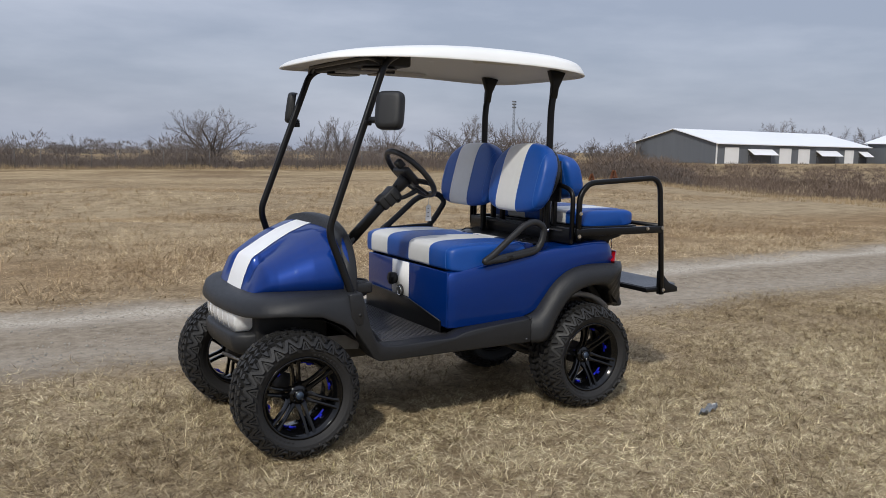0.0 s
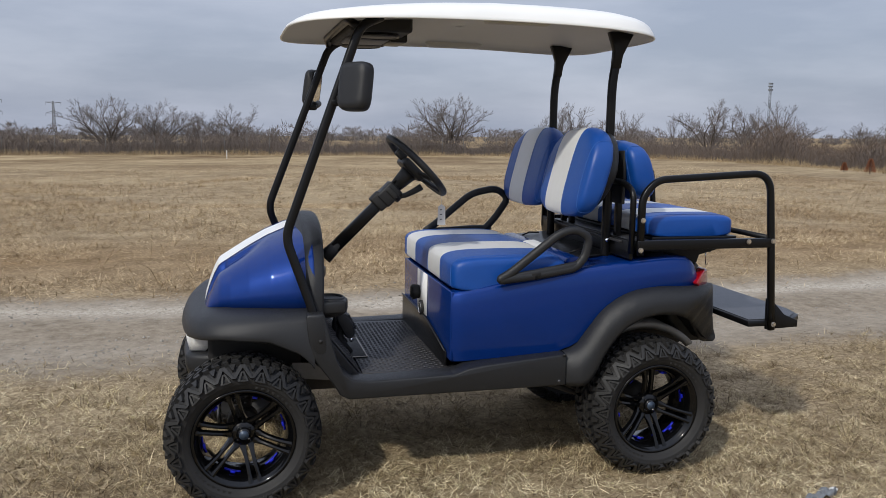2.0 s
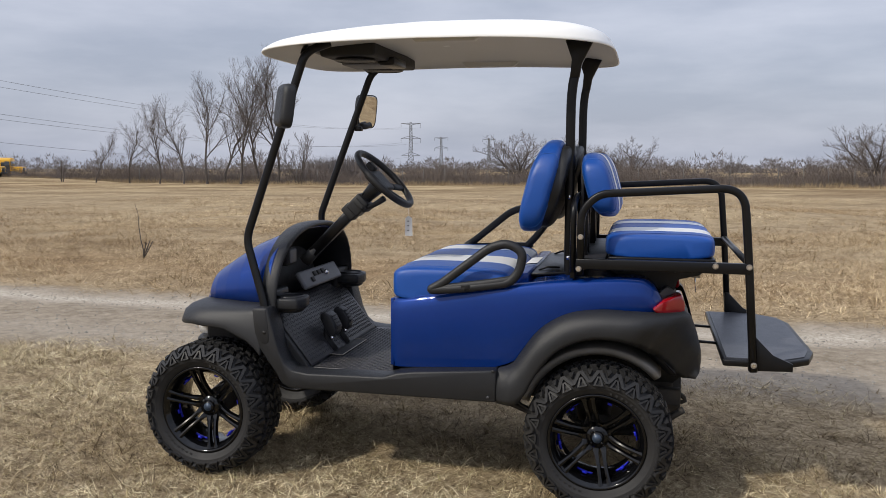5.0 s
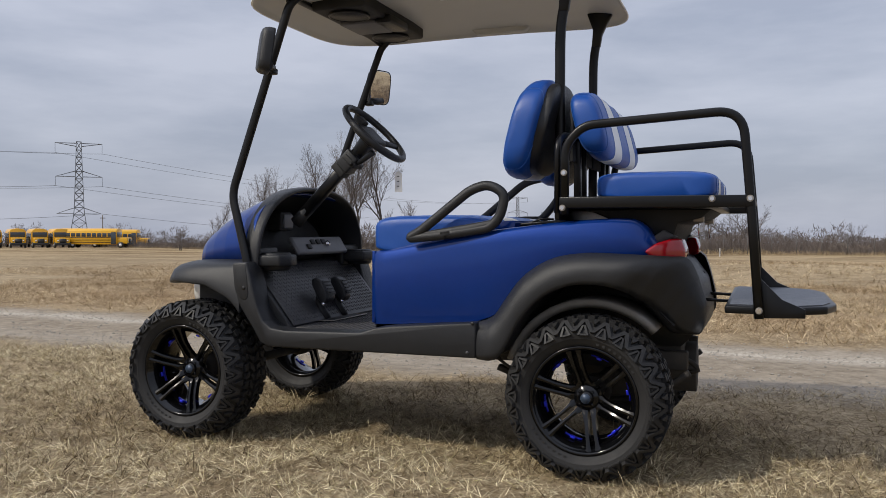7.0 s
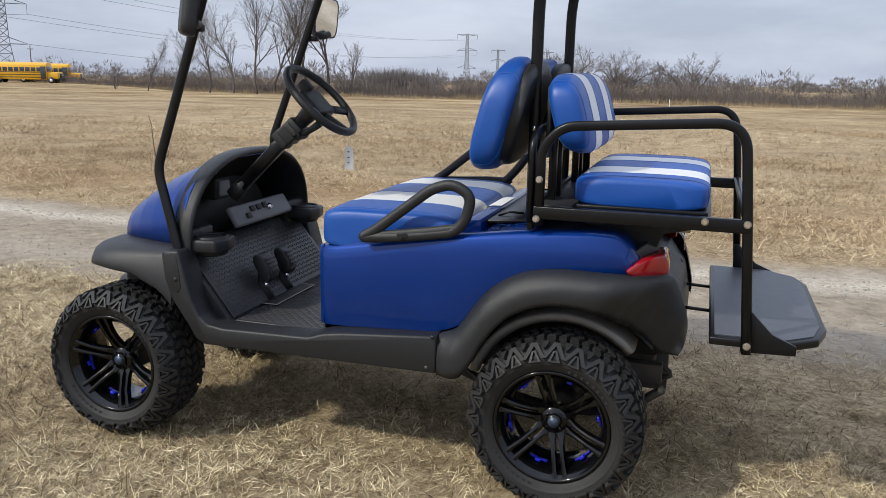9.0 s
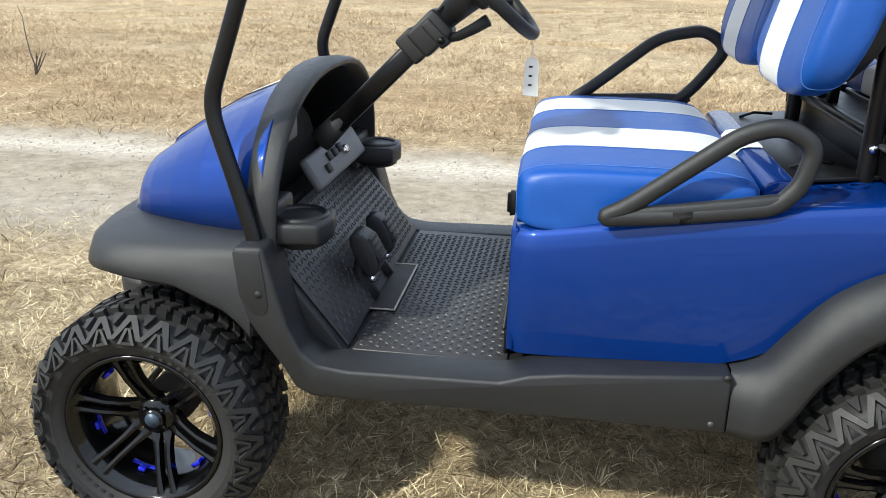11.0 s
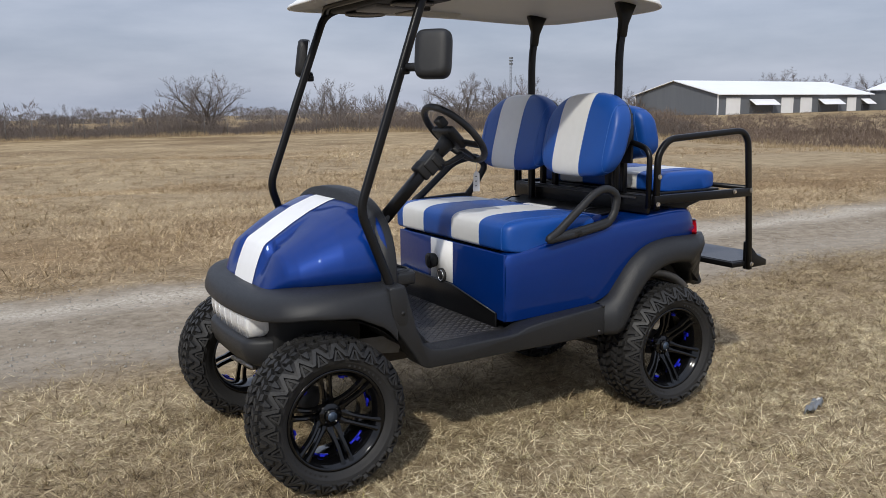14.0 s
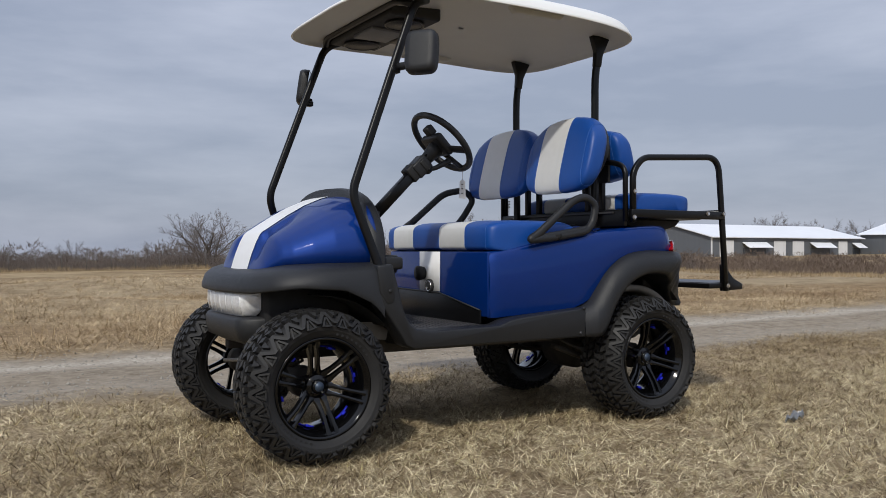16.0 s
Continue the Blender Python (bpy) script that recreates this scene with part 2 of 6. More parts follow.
def mirror_y(bm):
    """The same mesh on the other side of the cart."""
    out = bm.copy()
    bmesh.ops.scale(out, vec=(1, -1, 1), verts=out.verts)
    return out


def both(name, bm, material, parent, label="", smooth=True, crisp=0):
    """A part and its mirror image."""
    other = mirror_y(bm)
    obs = [part(name, bm, material, parent, label, smooth), part(name, other, material, parent, label, smooth)]
    if crisp:
        for o in obs:
            sharp(o, crisp)
    return obs


# ---- ground ----
def road_line(x):
    return 2.72 - 0.055 * x + 0.06 * max(x, 0.0)


def ground_z(x, y):
    r = math.hypot(x, y)
    far = min(1.0, max(0.0, (r - 3.0) / 12.0))
    z = -0.012 * max(0.0, y - 0.6) + 0.008 * x * far
    z += 0.34 * math.exp(-((x - 1.5) / 4.0) ** 2 - ((y - 19) / 2.6) ** 2) + 0.22 * math.exp(-((x + 6.5) / 3.0) ** 2 - ((y - 15) / 2.4) ** 2) + 0.16 * math.exp(-((x + 0.5) / 2.2) ** 2 - ((y - 11) / 1.6) ** 2)
    if y > 5.5:
        k = min(1.0, (y - 5.5) / 4) * max(0.0, min(1.0, (45 - r) / 20))
        z += k * 0.13 * noise.noise((x * 0.13 + 3.1, y * 0.10, 0.3)) + k * 0.05 * noise.noise((x * 0.5, y * 0.5, 5.0))
    off = y - road_line(x)
    if abs(off) < 1.5:
        z -= 0.035 * max(0.0, 1 - (abs(off) / 1.25) ** 4)
        z += 0.02 * math.exp(-(off / 0.28) ** 2)
    z += 0.012 * noise.noise((x * 1.3, y * 1.3, 9.0))
    return z - 0.004


def ground_material():
    m = bpy.data.materials.new("dry_field_ground")
    m.use_nodes = True
    n, l = m.node_tree.nodes, m.node_tree.links
    b = n["Principled BSDF"]
    b.inputs["Roughness"].default_value = 0.95
    b.inputs["Specular IOR Level"].default_value = 0.1
    co, sep = n.new("ShaderNodeTexCoord"), n.new("ShaderNodeSeparateXYZ")
    l.new(co.outputs["Object"], sep.inputs[0])

    def math_node(op, a, c=None, clamp=False):
        k = n.new("ShaderNodeMath")
        k.operation, k.use_clamp = op, clamp
        for i, v in enumerate((a, c)):
            if v is None:
                continue
            if isinstance(v, (int, float)):
                k.inputs[i].default_value = v
            else:
                l.new(v, k.inputs[i])
        return k.outputs[0]

    def noise_node(scale, detail=5, rough=0.55, stretch=None):
        t = n.new("ShaderNodeTexNoise")
        t.inputs["Scale"].default_value, t.inputs["Detail"].default_value, t.inputs["Roughness"].default_value = scale, detail, rough
        if stretch:
            mp = n.new("ShaderNodeMapping")
            mp.inputs["Scale"].default_value = stretch
            l.new(co.outputs["Object"], mp.inputs["Vector"])
            l.new(mp.outputs["Vector"], t.inputs["Vector"])
        else:
            l.new(co.outputs["Object"], t.inputs["Vector"])
        return t.outputs["Fac"]

    def ramp(fac, stops):
        r = n.new("ShaderNodeValToRGB")
        while len(r.color_ramp.elements) < len(stops):
            r.color_ramp.elements.new(0.5)
        for e, (p, c) in zip(r.color_ramp.elements, stops):
            e.position, e.color = p, (*c, 1)
        l.new(fac, r.inputs["Fac"])
        return r.outputs["Color"]

    def mix(fac, a, c):
        k = n.new("ShaderNodeMix")
        k.data_type = "RGBA"
        l.new(fac, k.inputs[0])
        l.new(a, k.inputs[6])
        l.new(c, k.inputs[7])
        return k.outputs[2]

    # dry straw, mottled at three scales
    straw = ramp(noise_node(75, 7, 0.8), [(0.30, (0.085, 0.062, 0.039)), (0.48, (0.33, 0.252, 0.155)), (0.70, (0.64, 0.525, 0.345))])
    patch = ramp(noise_node(0.45, 7, 0.72, (0.8, 1.1, 1)), [(0.34, (0.20, 0.142, 0.080)), (0.5, (0.40, 0.305, 0.175)), (0.64, (0.63, 0.515, 0.32))])
    blend = n.new("ShaderNodeMix")
    blend.data_type, blend.inputs[0].default_value = "RGBA", 0.55
    l.new(straw, blend.inputs[6])
    l.new(patch, blend.inputs[7])
    # broad swaths of browner and paler growth
    swath = ramp(noise_node(0.16, 5, 0.6, (0.8, 1.0, 1)), [(0.36, (0.46, 0.39, 0.33)), (0.50, (0.76, 0.73, 0.69)), (0.62, (0.97, 0.95, 0.91))])
    tint = n.new("ShaderNodeMix")
    tint.data_type, tint.blend_type, tint.inputs[0].default_value = "RGBA", "MULTIPLY", 1.0
    l.new(blend.outputs[2], tint.inputs[6])
    l.new(swath, tint.inputs[7])
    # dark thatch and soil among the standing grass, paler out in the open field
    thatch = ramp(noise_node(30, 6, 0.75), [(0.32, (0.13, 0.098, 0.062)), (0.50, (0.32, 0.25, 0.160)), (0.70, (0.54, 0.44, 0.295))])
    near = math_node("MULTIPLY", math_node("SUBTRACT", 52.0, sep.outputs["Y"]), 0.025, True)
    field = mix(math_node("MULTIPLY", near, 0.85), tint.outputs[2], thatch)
    # rusty weeds in the strip beyond the lane
    strip = math_node("SUBTRACT", 1.0, math_node("MULTIPLY", math_node("ABSOLUTE", math_node("SUBTRACT", sep.outputs["Y"], 6.2)), 0.36), True)
    rusty = n.new("ShaderNodeMix")
    rusty.data_type, rusty.blend_type = "RGBA", "MULTIPLY"
    l.new(math_node("MULTIPLY", strip, math_node("MULTIPLY", noise_node(0.35, 5, 0.6), 1.5, True)), rusty.inputs[0])
    l.new(field, rusty.inputs[6])
    rusty.inputs[7].default_value = (0.72, 0.60, 0.48, 1)
    field = rusty.outputs[2]
    # clumps and worn spots, a stride or so across
    clumps = ramp(noise_node(2.0, 8, 0.78), [(0.36, (0.66, 0.62, 0.57)), (0.50, (0.98, 0.97, 0.95)), (0.64, (1.22, 1.22, 1.20))])
    mottle = n.new("ShaderNodeMix")
    mottle.data_type, mottle.blend_type, mottle.inputs[0].default_value = "RGBA", "MULTIPLY", 1.0
    l.new(field, mottle.inputs[6])
    l.new(clumps, mottle.inputs[7])
    field = mottle.outputs[2]
    # the two-track gravel lane
    gravel = ramp(noise_node(26, 7, 0.75), [(0.3, (0.25, 0.215, 0.168)), (0.50, (0.44, 0.388, 0.315)), (0.72, (0.67, 0.605, 0.51))])
    soil = ramp(noise_node(9, 6, 0.7), [(0.3, (0.18, 0.146, 0.105)), (0.7, (0.37, 0.312, 0.238))])
    off = math_node("ADD", sep.outputs["Y"], math_node("MULTIPLY", sep.outputs["X"], 0.055))
    off = math_node("SUBTRACT", off, math_node("ADD", math_node("MULTIPLY", math_node("MAXIMUM", sep.outputs["X"], 0.0), 0.06), 2.72))
    warp = math_node("MULTIPLY", math_node("SUBTRACT", noise_node(0.9, 6, 0.7), 0.5), 0.9)
    off = math_node("ADD", off, warp)
    dist = math_node("MAXIMUM", off, math_node("MULTIPLY", off, -0.78))
    in_lane = math_node("MULTIPLY", math_node("SUBTRACT", 1.25, dist), 4.0, True)
    track = math_node("SUBTRACT", 1.0, math_node("MULTIPLY", math_node("ABSOLUTE", math_node("SUBTRACT", dist, 0.62)), 2.4), True)
    # the far track is bare gravel, the near one mostly trodden soil
    bare = math_node("ADD", math_node("MULTIPLY", math_node("ADD", off, 0.25), 1.6, True), 0.28, True)
    lane = mix(math_node("MULTIPLY", math_node("MULTIPLY", track, bare), math_node("MULTIPLY", noise_node(2.5, 5, 0.6), 2.2, True), True), soil, gravel)
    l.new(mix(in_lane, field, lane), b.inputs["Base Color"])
    bt, bn = n.new("ShaderNodeTexNoise"), n.new("ShaderNodeBump")
    bt.inputs["Scale"].default_value, bt.inputs["Detail"].default_value, bt.inputs["Roughness"].default_value = 34, 8, 0.75
    l.new(co.outputs["Object"], bt.inputs["Vector"])
    bn.inputs["Strength"].default_value, bn.inputs["Distance"].default_value = 0.8, 0.015
    l.new(bt.outputs["Fac"], bn.inputs["Height"])
    l.new(bn.outputs["Normal"], b.inputs["Normal"])
    return m


def build_ground():
    """One sheet from the cart to the horizon, finer near the cart."""
    def stops(near, far):
        a = [0.0]
        while a[-1] < far:
            a.append(a[-1] + max(0.14, (a[-1] - near) * 0.085))
        return a
    xs = stops(7, 3200)
    ys = stops(9, 3200)
    xs = [-v for v in xs[:0:-1]] + xs
    ys = [-v for v in ys[:0:-1] if True] + ys
    me = bpy.data.meshes.new("ground")
    nx, ny = len(xs), len(ys)
    verts = [(x, y, ground_z(x, y)) for y in ys for x in xs]
    faces = [(j * nx + i, j * nx + i + 1, (j + 1) * nx + i + 1, (j + 1) * nx + i) for j in range(ny - 1) for i in range(nx - 1)]
    me.from_pydata(verts, [], faces)
    me.shade_smooth()
    me.materials.append(ground_material())
    return tagged(new("ground", me), "dry straw-coloured field with a two-track gravel lane", "ground", kind="structure")


build_ground()


# ---- golf cart ----
cart = empty("golf_cart", "lifted four-seat golf cart in blue with white stripes on dry grass", "golf cart")

HOOD = [(-0.974, 0.698, 0.235), (-0.968, 0.722, 0.25), (-0.952, 0.775, 0.28), (-0.932, 0.826, 0.305), (-0.915, 0.858, 0.33), (-0.905, 0.868, 0.34), (-0.87, 0.890, 0.368), (-0.80, 0.935, 0.405), (-0.72, 0.980, 0.437), (-0.64, 1.013, 0.458), (-0.56, 1.034, 0.470)]


def step01(v):
    v = min(1.0, max(0.0, v))
    return v * v * (3 - 2 * v)


def hood_z(x, y):
    top = lerp_table([(a, b) for a, b, _ in HOOD], x)
    w = lerp_table([(a, c) for a, _, c in HOOD], x)
    d = abs(y)
    k = max(0.0, 1 - (d / w) ** 3.3) ** (1 / 2.5)
    low = lerp_table([(-0.975, 0.690), (-0.95, 0.712), (-0.90, 0.732), (-0.80, 0.738), (-0.56, 0.742)], x)
    z = low + (top - low) * k
    # a long crease beside the centre panel, fading up the hood, and a deeper notch at the nose
    c = 0.124 + 0.10 * (x + 0.92)
    side = step01((d - c) / 0.012) * (1 - step01((d - c) / 0.15))
    if x < -0.72:
        z -= 0.018 * step01((-0.72 - x) / 0.12) * step01((x + 0.97) / 0.03) * side
    notch = step01((-0.878 - x) / 0.010) * step01((x + 0.968) / 0.045)
    z -= 0.026 * notch * step01((d - c + 0.012) / 0.010) * (1 - step01((d - c - 0.03) / 0.05))
    return z


def build_hood():
    xs = [-0.974 + 0.414 * (i / 80) ** 1.3 for i in range(81)]
    rows = []
    for x in xs:
        w = lerp_table([(a, c) for a, _, c in HOOD], x)
        ys = [w * (0.55 * t + 0.45 * math.sin(math.pi / 2 * t)) for t in [j / 64 - 1 for j in range(129)]]
        rows.append([(x, y, hood_z(x, y)) for y in ys])
    hood = part("hood", loft(rows), BLUE, cart, "glossy blue painted hood")
    solidify(hood, 0.006)
    rows = []
    for x in xs[2:]:
        h = 0.108 - 0.014 * (x + 0.97) / 0.41
        rows.append([(x - 0.0015, -0.002 + h * (j / 8 - 1), hood_z(x, -0.002 + h * (j / 8 - 1)) + 0.002) for j in range(17)])
    part("hood_stripe", loft(rows), WHITE_DECAL, hood, "white stripe decal")


build_hood()


# front fender: swept round the nose and over both wheels
def fender_plan(t):
    """Outer edge in plan, for t from -1 (far side) to 1 (near side)."""
    s = abs(t)
    line = [(0, -1.068, 0), (0.2, -1.06, 0.17), (0.36, -1.043, 0.31), (0.47, -1.012, 0.42), (0.56, -0.955, 0.505), (0.68, -0.85, 0.547), (0.85, -0.69, 0.556), (1.0, -0.555, 0.55)]
    x = lerp_table([(a, b) for a, b, _ in line], s)
    y = lerp_table([(a, c) for a, _, c in line], s)
    return x, -y if t > 0 else y


def build_fender():
    rows, lips = [], []
    n = 72
    for i in range(n + 1):
        t = 2 * i / n - 1
        xs = [fender_plan(max(-1, min(1, t + d))) for d in (-0.06, -0.03, 0, 0.03, 0.06)]
        ox, oy = sum(p[0] for p in xs) / 5, sum(p[1] for p in xs) / 5
        s = abs(t)
        # inner edge runs under the foot of the hood
        ix = lerp_table([(0, -0.955), (0.3, -0.945), (0.5, -0.87), (0.7, -0.75), (1.0, -0.555)], s)
        iy = lerp_table([(0, 0), (0.3, 0.20), (0.5, 0.33), (0.7, 0.405), (1.0, 0.445)], s) * (-1 if t > 0 else 1)
        lip = lerp_table([(0, 0.626), (0.4, 0.628), (0.62, 0.650), (0.8, 0.640), (0.92, 0.590), (1.0, 0.53)], s)
        top = lerp_table([(0, 0.716), (0.3, 0.720), (0.5, 0.738), (0.7, 0.744), (1, 0.748)], s)
        a, b = Vector((ix, iy, top)), Vector((ox, oy, 0))
        row = []
        for q, z in ((0, top), (0.25, top - 0.002), (0.5, top - 0.010), (0.74, top - 0.022), (0.90, top - 0.042), (0.985, lip + 0.022), (1.0, lip + 0.006), (0.985, lip), (0.9, lip + 0.004), (0.8, lip + 0.02), (0.78, lip + 0.035)):
            p = a.lerp(b, q)
            row.append((p.x, p.y, z))
        rows.append(row)
    part("front_fender", loft(rows), PLASTIC, cart, "moulded black plastic front fender")
    # side legs between the wheel arch and the door opening
    leg = [(-0.60, 0.735), (-0.535, 0.738), (-0.508, 0.64), (-0.487, 0.56), (-0.46, 0.505), (-0.425, 0.478), (-0.36, 0.470), (-0.03, 0.477), (0.03, 0.497), (0.10, 0.507), (0.437, 0.535), (0.437, 0.405), (-0.44, 0.402), (-0.475, 0.42), (-0.505, 0.47), (-0.545, 0.525), (-0.58, 0.575), (-0.592, 0.62), (-0.598, 0.68)]
    both("side_sill", extrude_poly(leg, "y", -0.548, -0.44, 0.008, 2), PLASTIC, cart, "black plastic side sill and fender leg", crisp=50)
    both("cover_plate", extrude_poly([(-0.600, 0.728), (-0.541, 0.728), (-0.532, 0.66), (-0.528, 0.610), (-0.531, 0.594), (-0.542, 0.586), (-0.562, 0.588), (-0.590, 0.628)], "y", -0.5498, -0.546, 0.0012, 2), PLASTIC, cart, crisp=50)
    both("screw_hole", cyl((-0.548, -0.5490, 0.634), (0, 1, 0), 0.0085, 0.004, 14), CAVITY, cart)


build_fender()

# light bar and bumper under the nose
def nose_x(y, back=0.0):
    return -1.046 + back + 0.22 * y * y + 14.0 * max(0, abs(y) - 0.21) ** 2


lens_rows = [[(nose_x(y, 0.004 + d), y, z) for d, z in ((0.06, 0.640), (0.0, 0.637), (-0.008, 0.615), (-0.008, 0.578), (0.002, 0.534 + 0.9 * max(0, abs(y) - 0.215)), (0.06, 0.530 + 0.9 * max(0, abs(y) - 0.215)))] for y in [(-0.250 + 0.500 * i / 36) for i in range(37)]]
light = part("headlight_bar", loft(lens_rows, cap=True), CLEAR_LENS, cart, "clear ribbed headlight lens across the nose")
for k in range(7):
    y = -0.222 + 0.444 * k / 6
    part("lens_rib", tube([(nose_x(y, -0.003), y, 0.626), (nose_x(y, -0.0045), y, 0.58), (nose_x(y, 0.003), y, 0.542)], 0.002, 0.002, 6), CLEAR_LENS, light)
bump_rows = [[(nose_x(y, d), y, z) for d, z in ((0.10, 0.533), (-0.002, 0.531), (-0.014, 0.516), (-0.013, 0.48), (-0.002, 0.440), (0.04, 0.420), (0.12, 0.414))] for y in [(-0.285 + 0.57 * i / 36) for i in range(37)]]
part("front_bumper", loft(bump_rows, cap=True), PLASTIC, cart, "black plastic front bumper")
part("nose_backing", box(-0.96, -0.60, -0.30, 0.30, 0.46, 0.69, 0.02), CAVITY, cart)


# cowl arch round the dash
def arch(t, grow=0.0):
    """A point (y, z) of the arch for t from 0 (near foot) to 1 (far foot)."""
    a = math.pi * t
    c, s = math.cos(a), math.sin(a)
    w, h = 0.476 + grow, 0.355 + grow
    return -w * math.copysign(abs(c) ** 0.80, c), 0.700 + h * abs(s) ** 0.80


rows = []
for i in range(49):
    t = i / 48
    lift = math.sin(math.pi * t)
    y0, z0 = arch(t, 0.004)
    y1, z1 = arch(t, -0.012)
    if t in (0, 1):
        z0 = z1 = 0.70
    front, rear = -0.592, -0.530 + 0.018 * lift
    rows.append([(front, y0, z0), ((front + rear) / 2, y0, z0 + 0.004), (rear - 0.012, y0, z0 + 0.002), (rear - 0.002, y0 * 0.994, z0 - 0.003 * lift), (rear, (y0 + y1) / 2, (z0 + z1) / 2), (rear - 0.004, y1, z1), (front + 0.02, y1, z1), (-0.69, arch(t, -0.125)[0], max(0.70, arch(t, -0.125)[1])), (-0.69, arch(t, -0.118)[0], max(0.70, arch(t, -0.118)[1])), (front, arch(t, -0.008)[0], z1 + 0.003 * lift)])
part("dash_cowl", loft(rows, closed=True), PLASTIC, cart, "black plastic cowl arch round the dash")
# near-black sheet at the back of the dash; the recess shade is in its colour
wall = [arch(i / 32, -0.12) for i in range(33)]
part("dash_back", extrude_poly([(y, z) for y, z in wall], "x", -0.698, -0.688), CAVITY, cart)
# dash panel, column shroud, cup holders
tilt = pose(-0.545, 0.065, 0.795, 0, -32, 0)
dash = part("dash_panel", box(-0.012, 0.012, -0.235, 0.225, -0.045, 0.045, 0.010, m=tilt), DASH, cart, "grey dash panel with switches")
for y, z in ((-0.08, 0.012), (-0.03, 0.012), (-0.13, -0.012), (0.02, 0.014)):
    part("switch", box(0.010, 0.020, y - 0.016, y + 0.016, z - 0.012, z + 0.012, 0.003, m=tilt), CAVITY, dash)
part("key_switch", cyl(tilt @ Vector((0.016, 0.045, 0.0)), (0.85, 0, 0.53), 0.013, 0.018, 18), CHROME, dash)
pod = part("gauge_pod", box(-0.692, -0.612, -0.165, -0.065, 0.862, 0.948, 0.010, 3), CAVITY, cart)
part("gauge_cover", box(-0.614, -0.602, -0.152, -0.078, 0.875, 0.938, 0.005, 3), DASH, pod)
for sgn in (-1, 1):
    cy = 0.385 * sgn
    prof = [(0.0, 0.708), (0.046, 0.708), (0.051, 0.766), (0.057, 0.773), (0.063, 0.768), (0.060, 0.705), (0.05, 0.698), (0.0, 0.698)]
    ring = [[(-0.500 + r * math.cos(a), cy + r * math.sin(a), z) for r, z in prof] for a in [2 * math.pi * k / 28 for k in range(29)]]
    cup = part("cup_holder", loft(ring), PLASTIC, cart, "black moulded cup holder")
    part("bracket", box(-0.59, -0.545, cy - 0.09, cy + 0.09, 0.695, 0.795, 0.012), PLASTIC, cup)
    part("tray", extrude_poly([(-0.575, cy - 0.085), (-0.44, cy - 0.07), (-0.425, cy), (-0.44, cy + 0.07), (-0.575, cy + 0.085)], "z", 0.715, 0.765, 0.010), PLASTIC, cup)

# floor, toe board, rubber mat
part("floor_pan", box(-0.42, 0.03, -0.475, 0.475, 0.405, 0.466, 0.006), PLASTIC, cart)
part("toe_board", extrude_poly([(-0.42, 0.40), (-0.385, 0.466), (-0.60, 0.735), (-0.62, 0.70)], "y", -0.452, 0.452, 0.004), PLASTIC, cart)
mat_floor = part("floor_mat", box(-0.375, -0.022, -0.44, 0.44, 0.464, 0.472, 0.003), MAT_RUBBER, cart, "black diamond-tread rubber floor mat")
toe_m = Matrix.Translation((-0.385, 0, 0.468)) @ Matrix.Rotation(radians(51.4), 4, "Y")
part("toe_mat", box(-0.325, -0.005, -0.43, 0.43, 0.0, 0.007, 0.003, m=toe_m), MAT_RUBBER, cart, "black diamond-tread rubber toe mat")


def tread_pattern(length, width, m):
    verts, faces = [], []
    for i in range(int(length / 0.0185)):
        for j in range(int(width / 0.0185)):
            cx, cy = (i + 0.6) * 0.0185, (j - width / 0.037 + 0.5) * 0.0185
            a = 0.62 if (i + j) % 2 else -0.62
            d, e = Vector((math.cos(a), math.sin(a), 0)) * 0.0102, Vector((-math.sin(a), math.cos(a), 0)) * 0.0034
            c = Vector((cx, cy, 0))
            b = len(verts)
            verts += [m @ (c + d), m @ (c + e), m @ (c - d), m @ (c - e), m @ (c + d * 0.4 + Vector((0, 0, 0.0028))), m @ (c - d * 0.4 + Vector((0, 0, 0.0028)))]
            faces += [(b, b + 1, b + 4), (b + 1, b + 5, b + 4), (b + 1, b + 2, b + 5), (b + 2, b + 3, b + 5), (b + 3, b + 4, b + 5), (b + 3, b, b + 4)]
    me = bpy.data.meshes.new("tread_pattern")
    me.from_pydata(verts, [], faces)
    me.materials.append(MAT_RUBBER)
    ob = tagged(new("tread_pattern", me), kind="stuff")
    ob.parent = mat_floor
    return ob


tread_pattern(0.345, 0.85, Matrix.Translation((-0.372, 0, 0.4715)))
tread_pattern(0.300, 0.84, toe_m @ Matrix.Translation((-0.318, 0, 0.0065)))
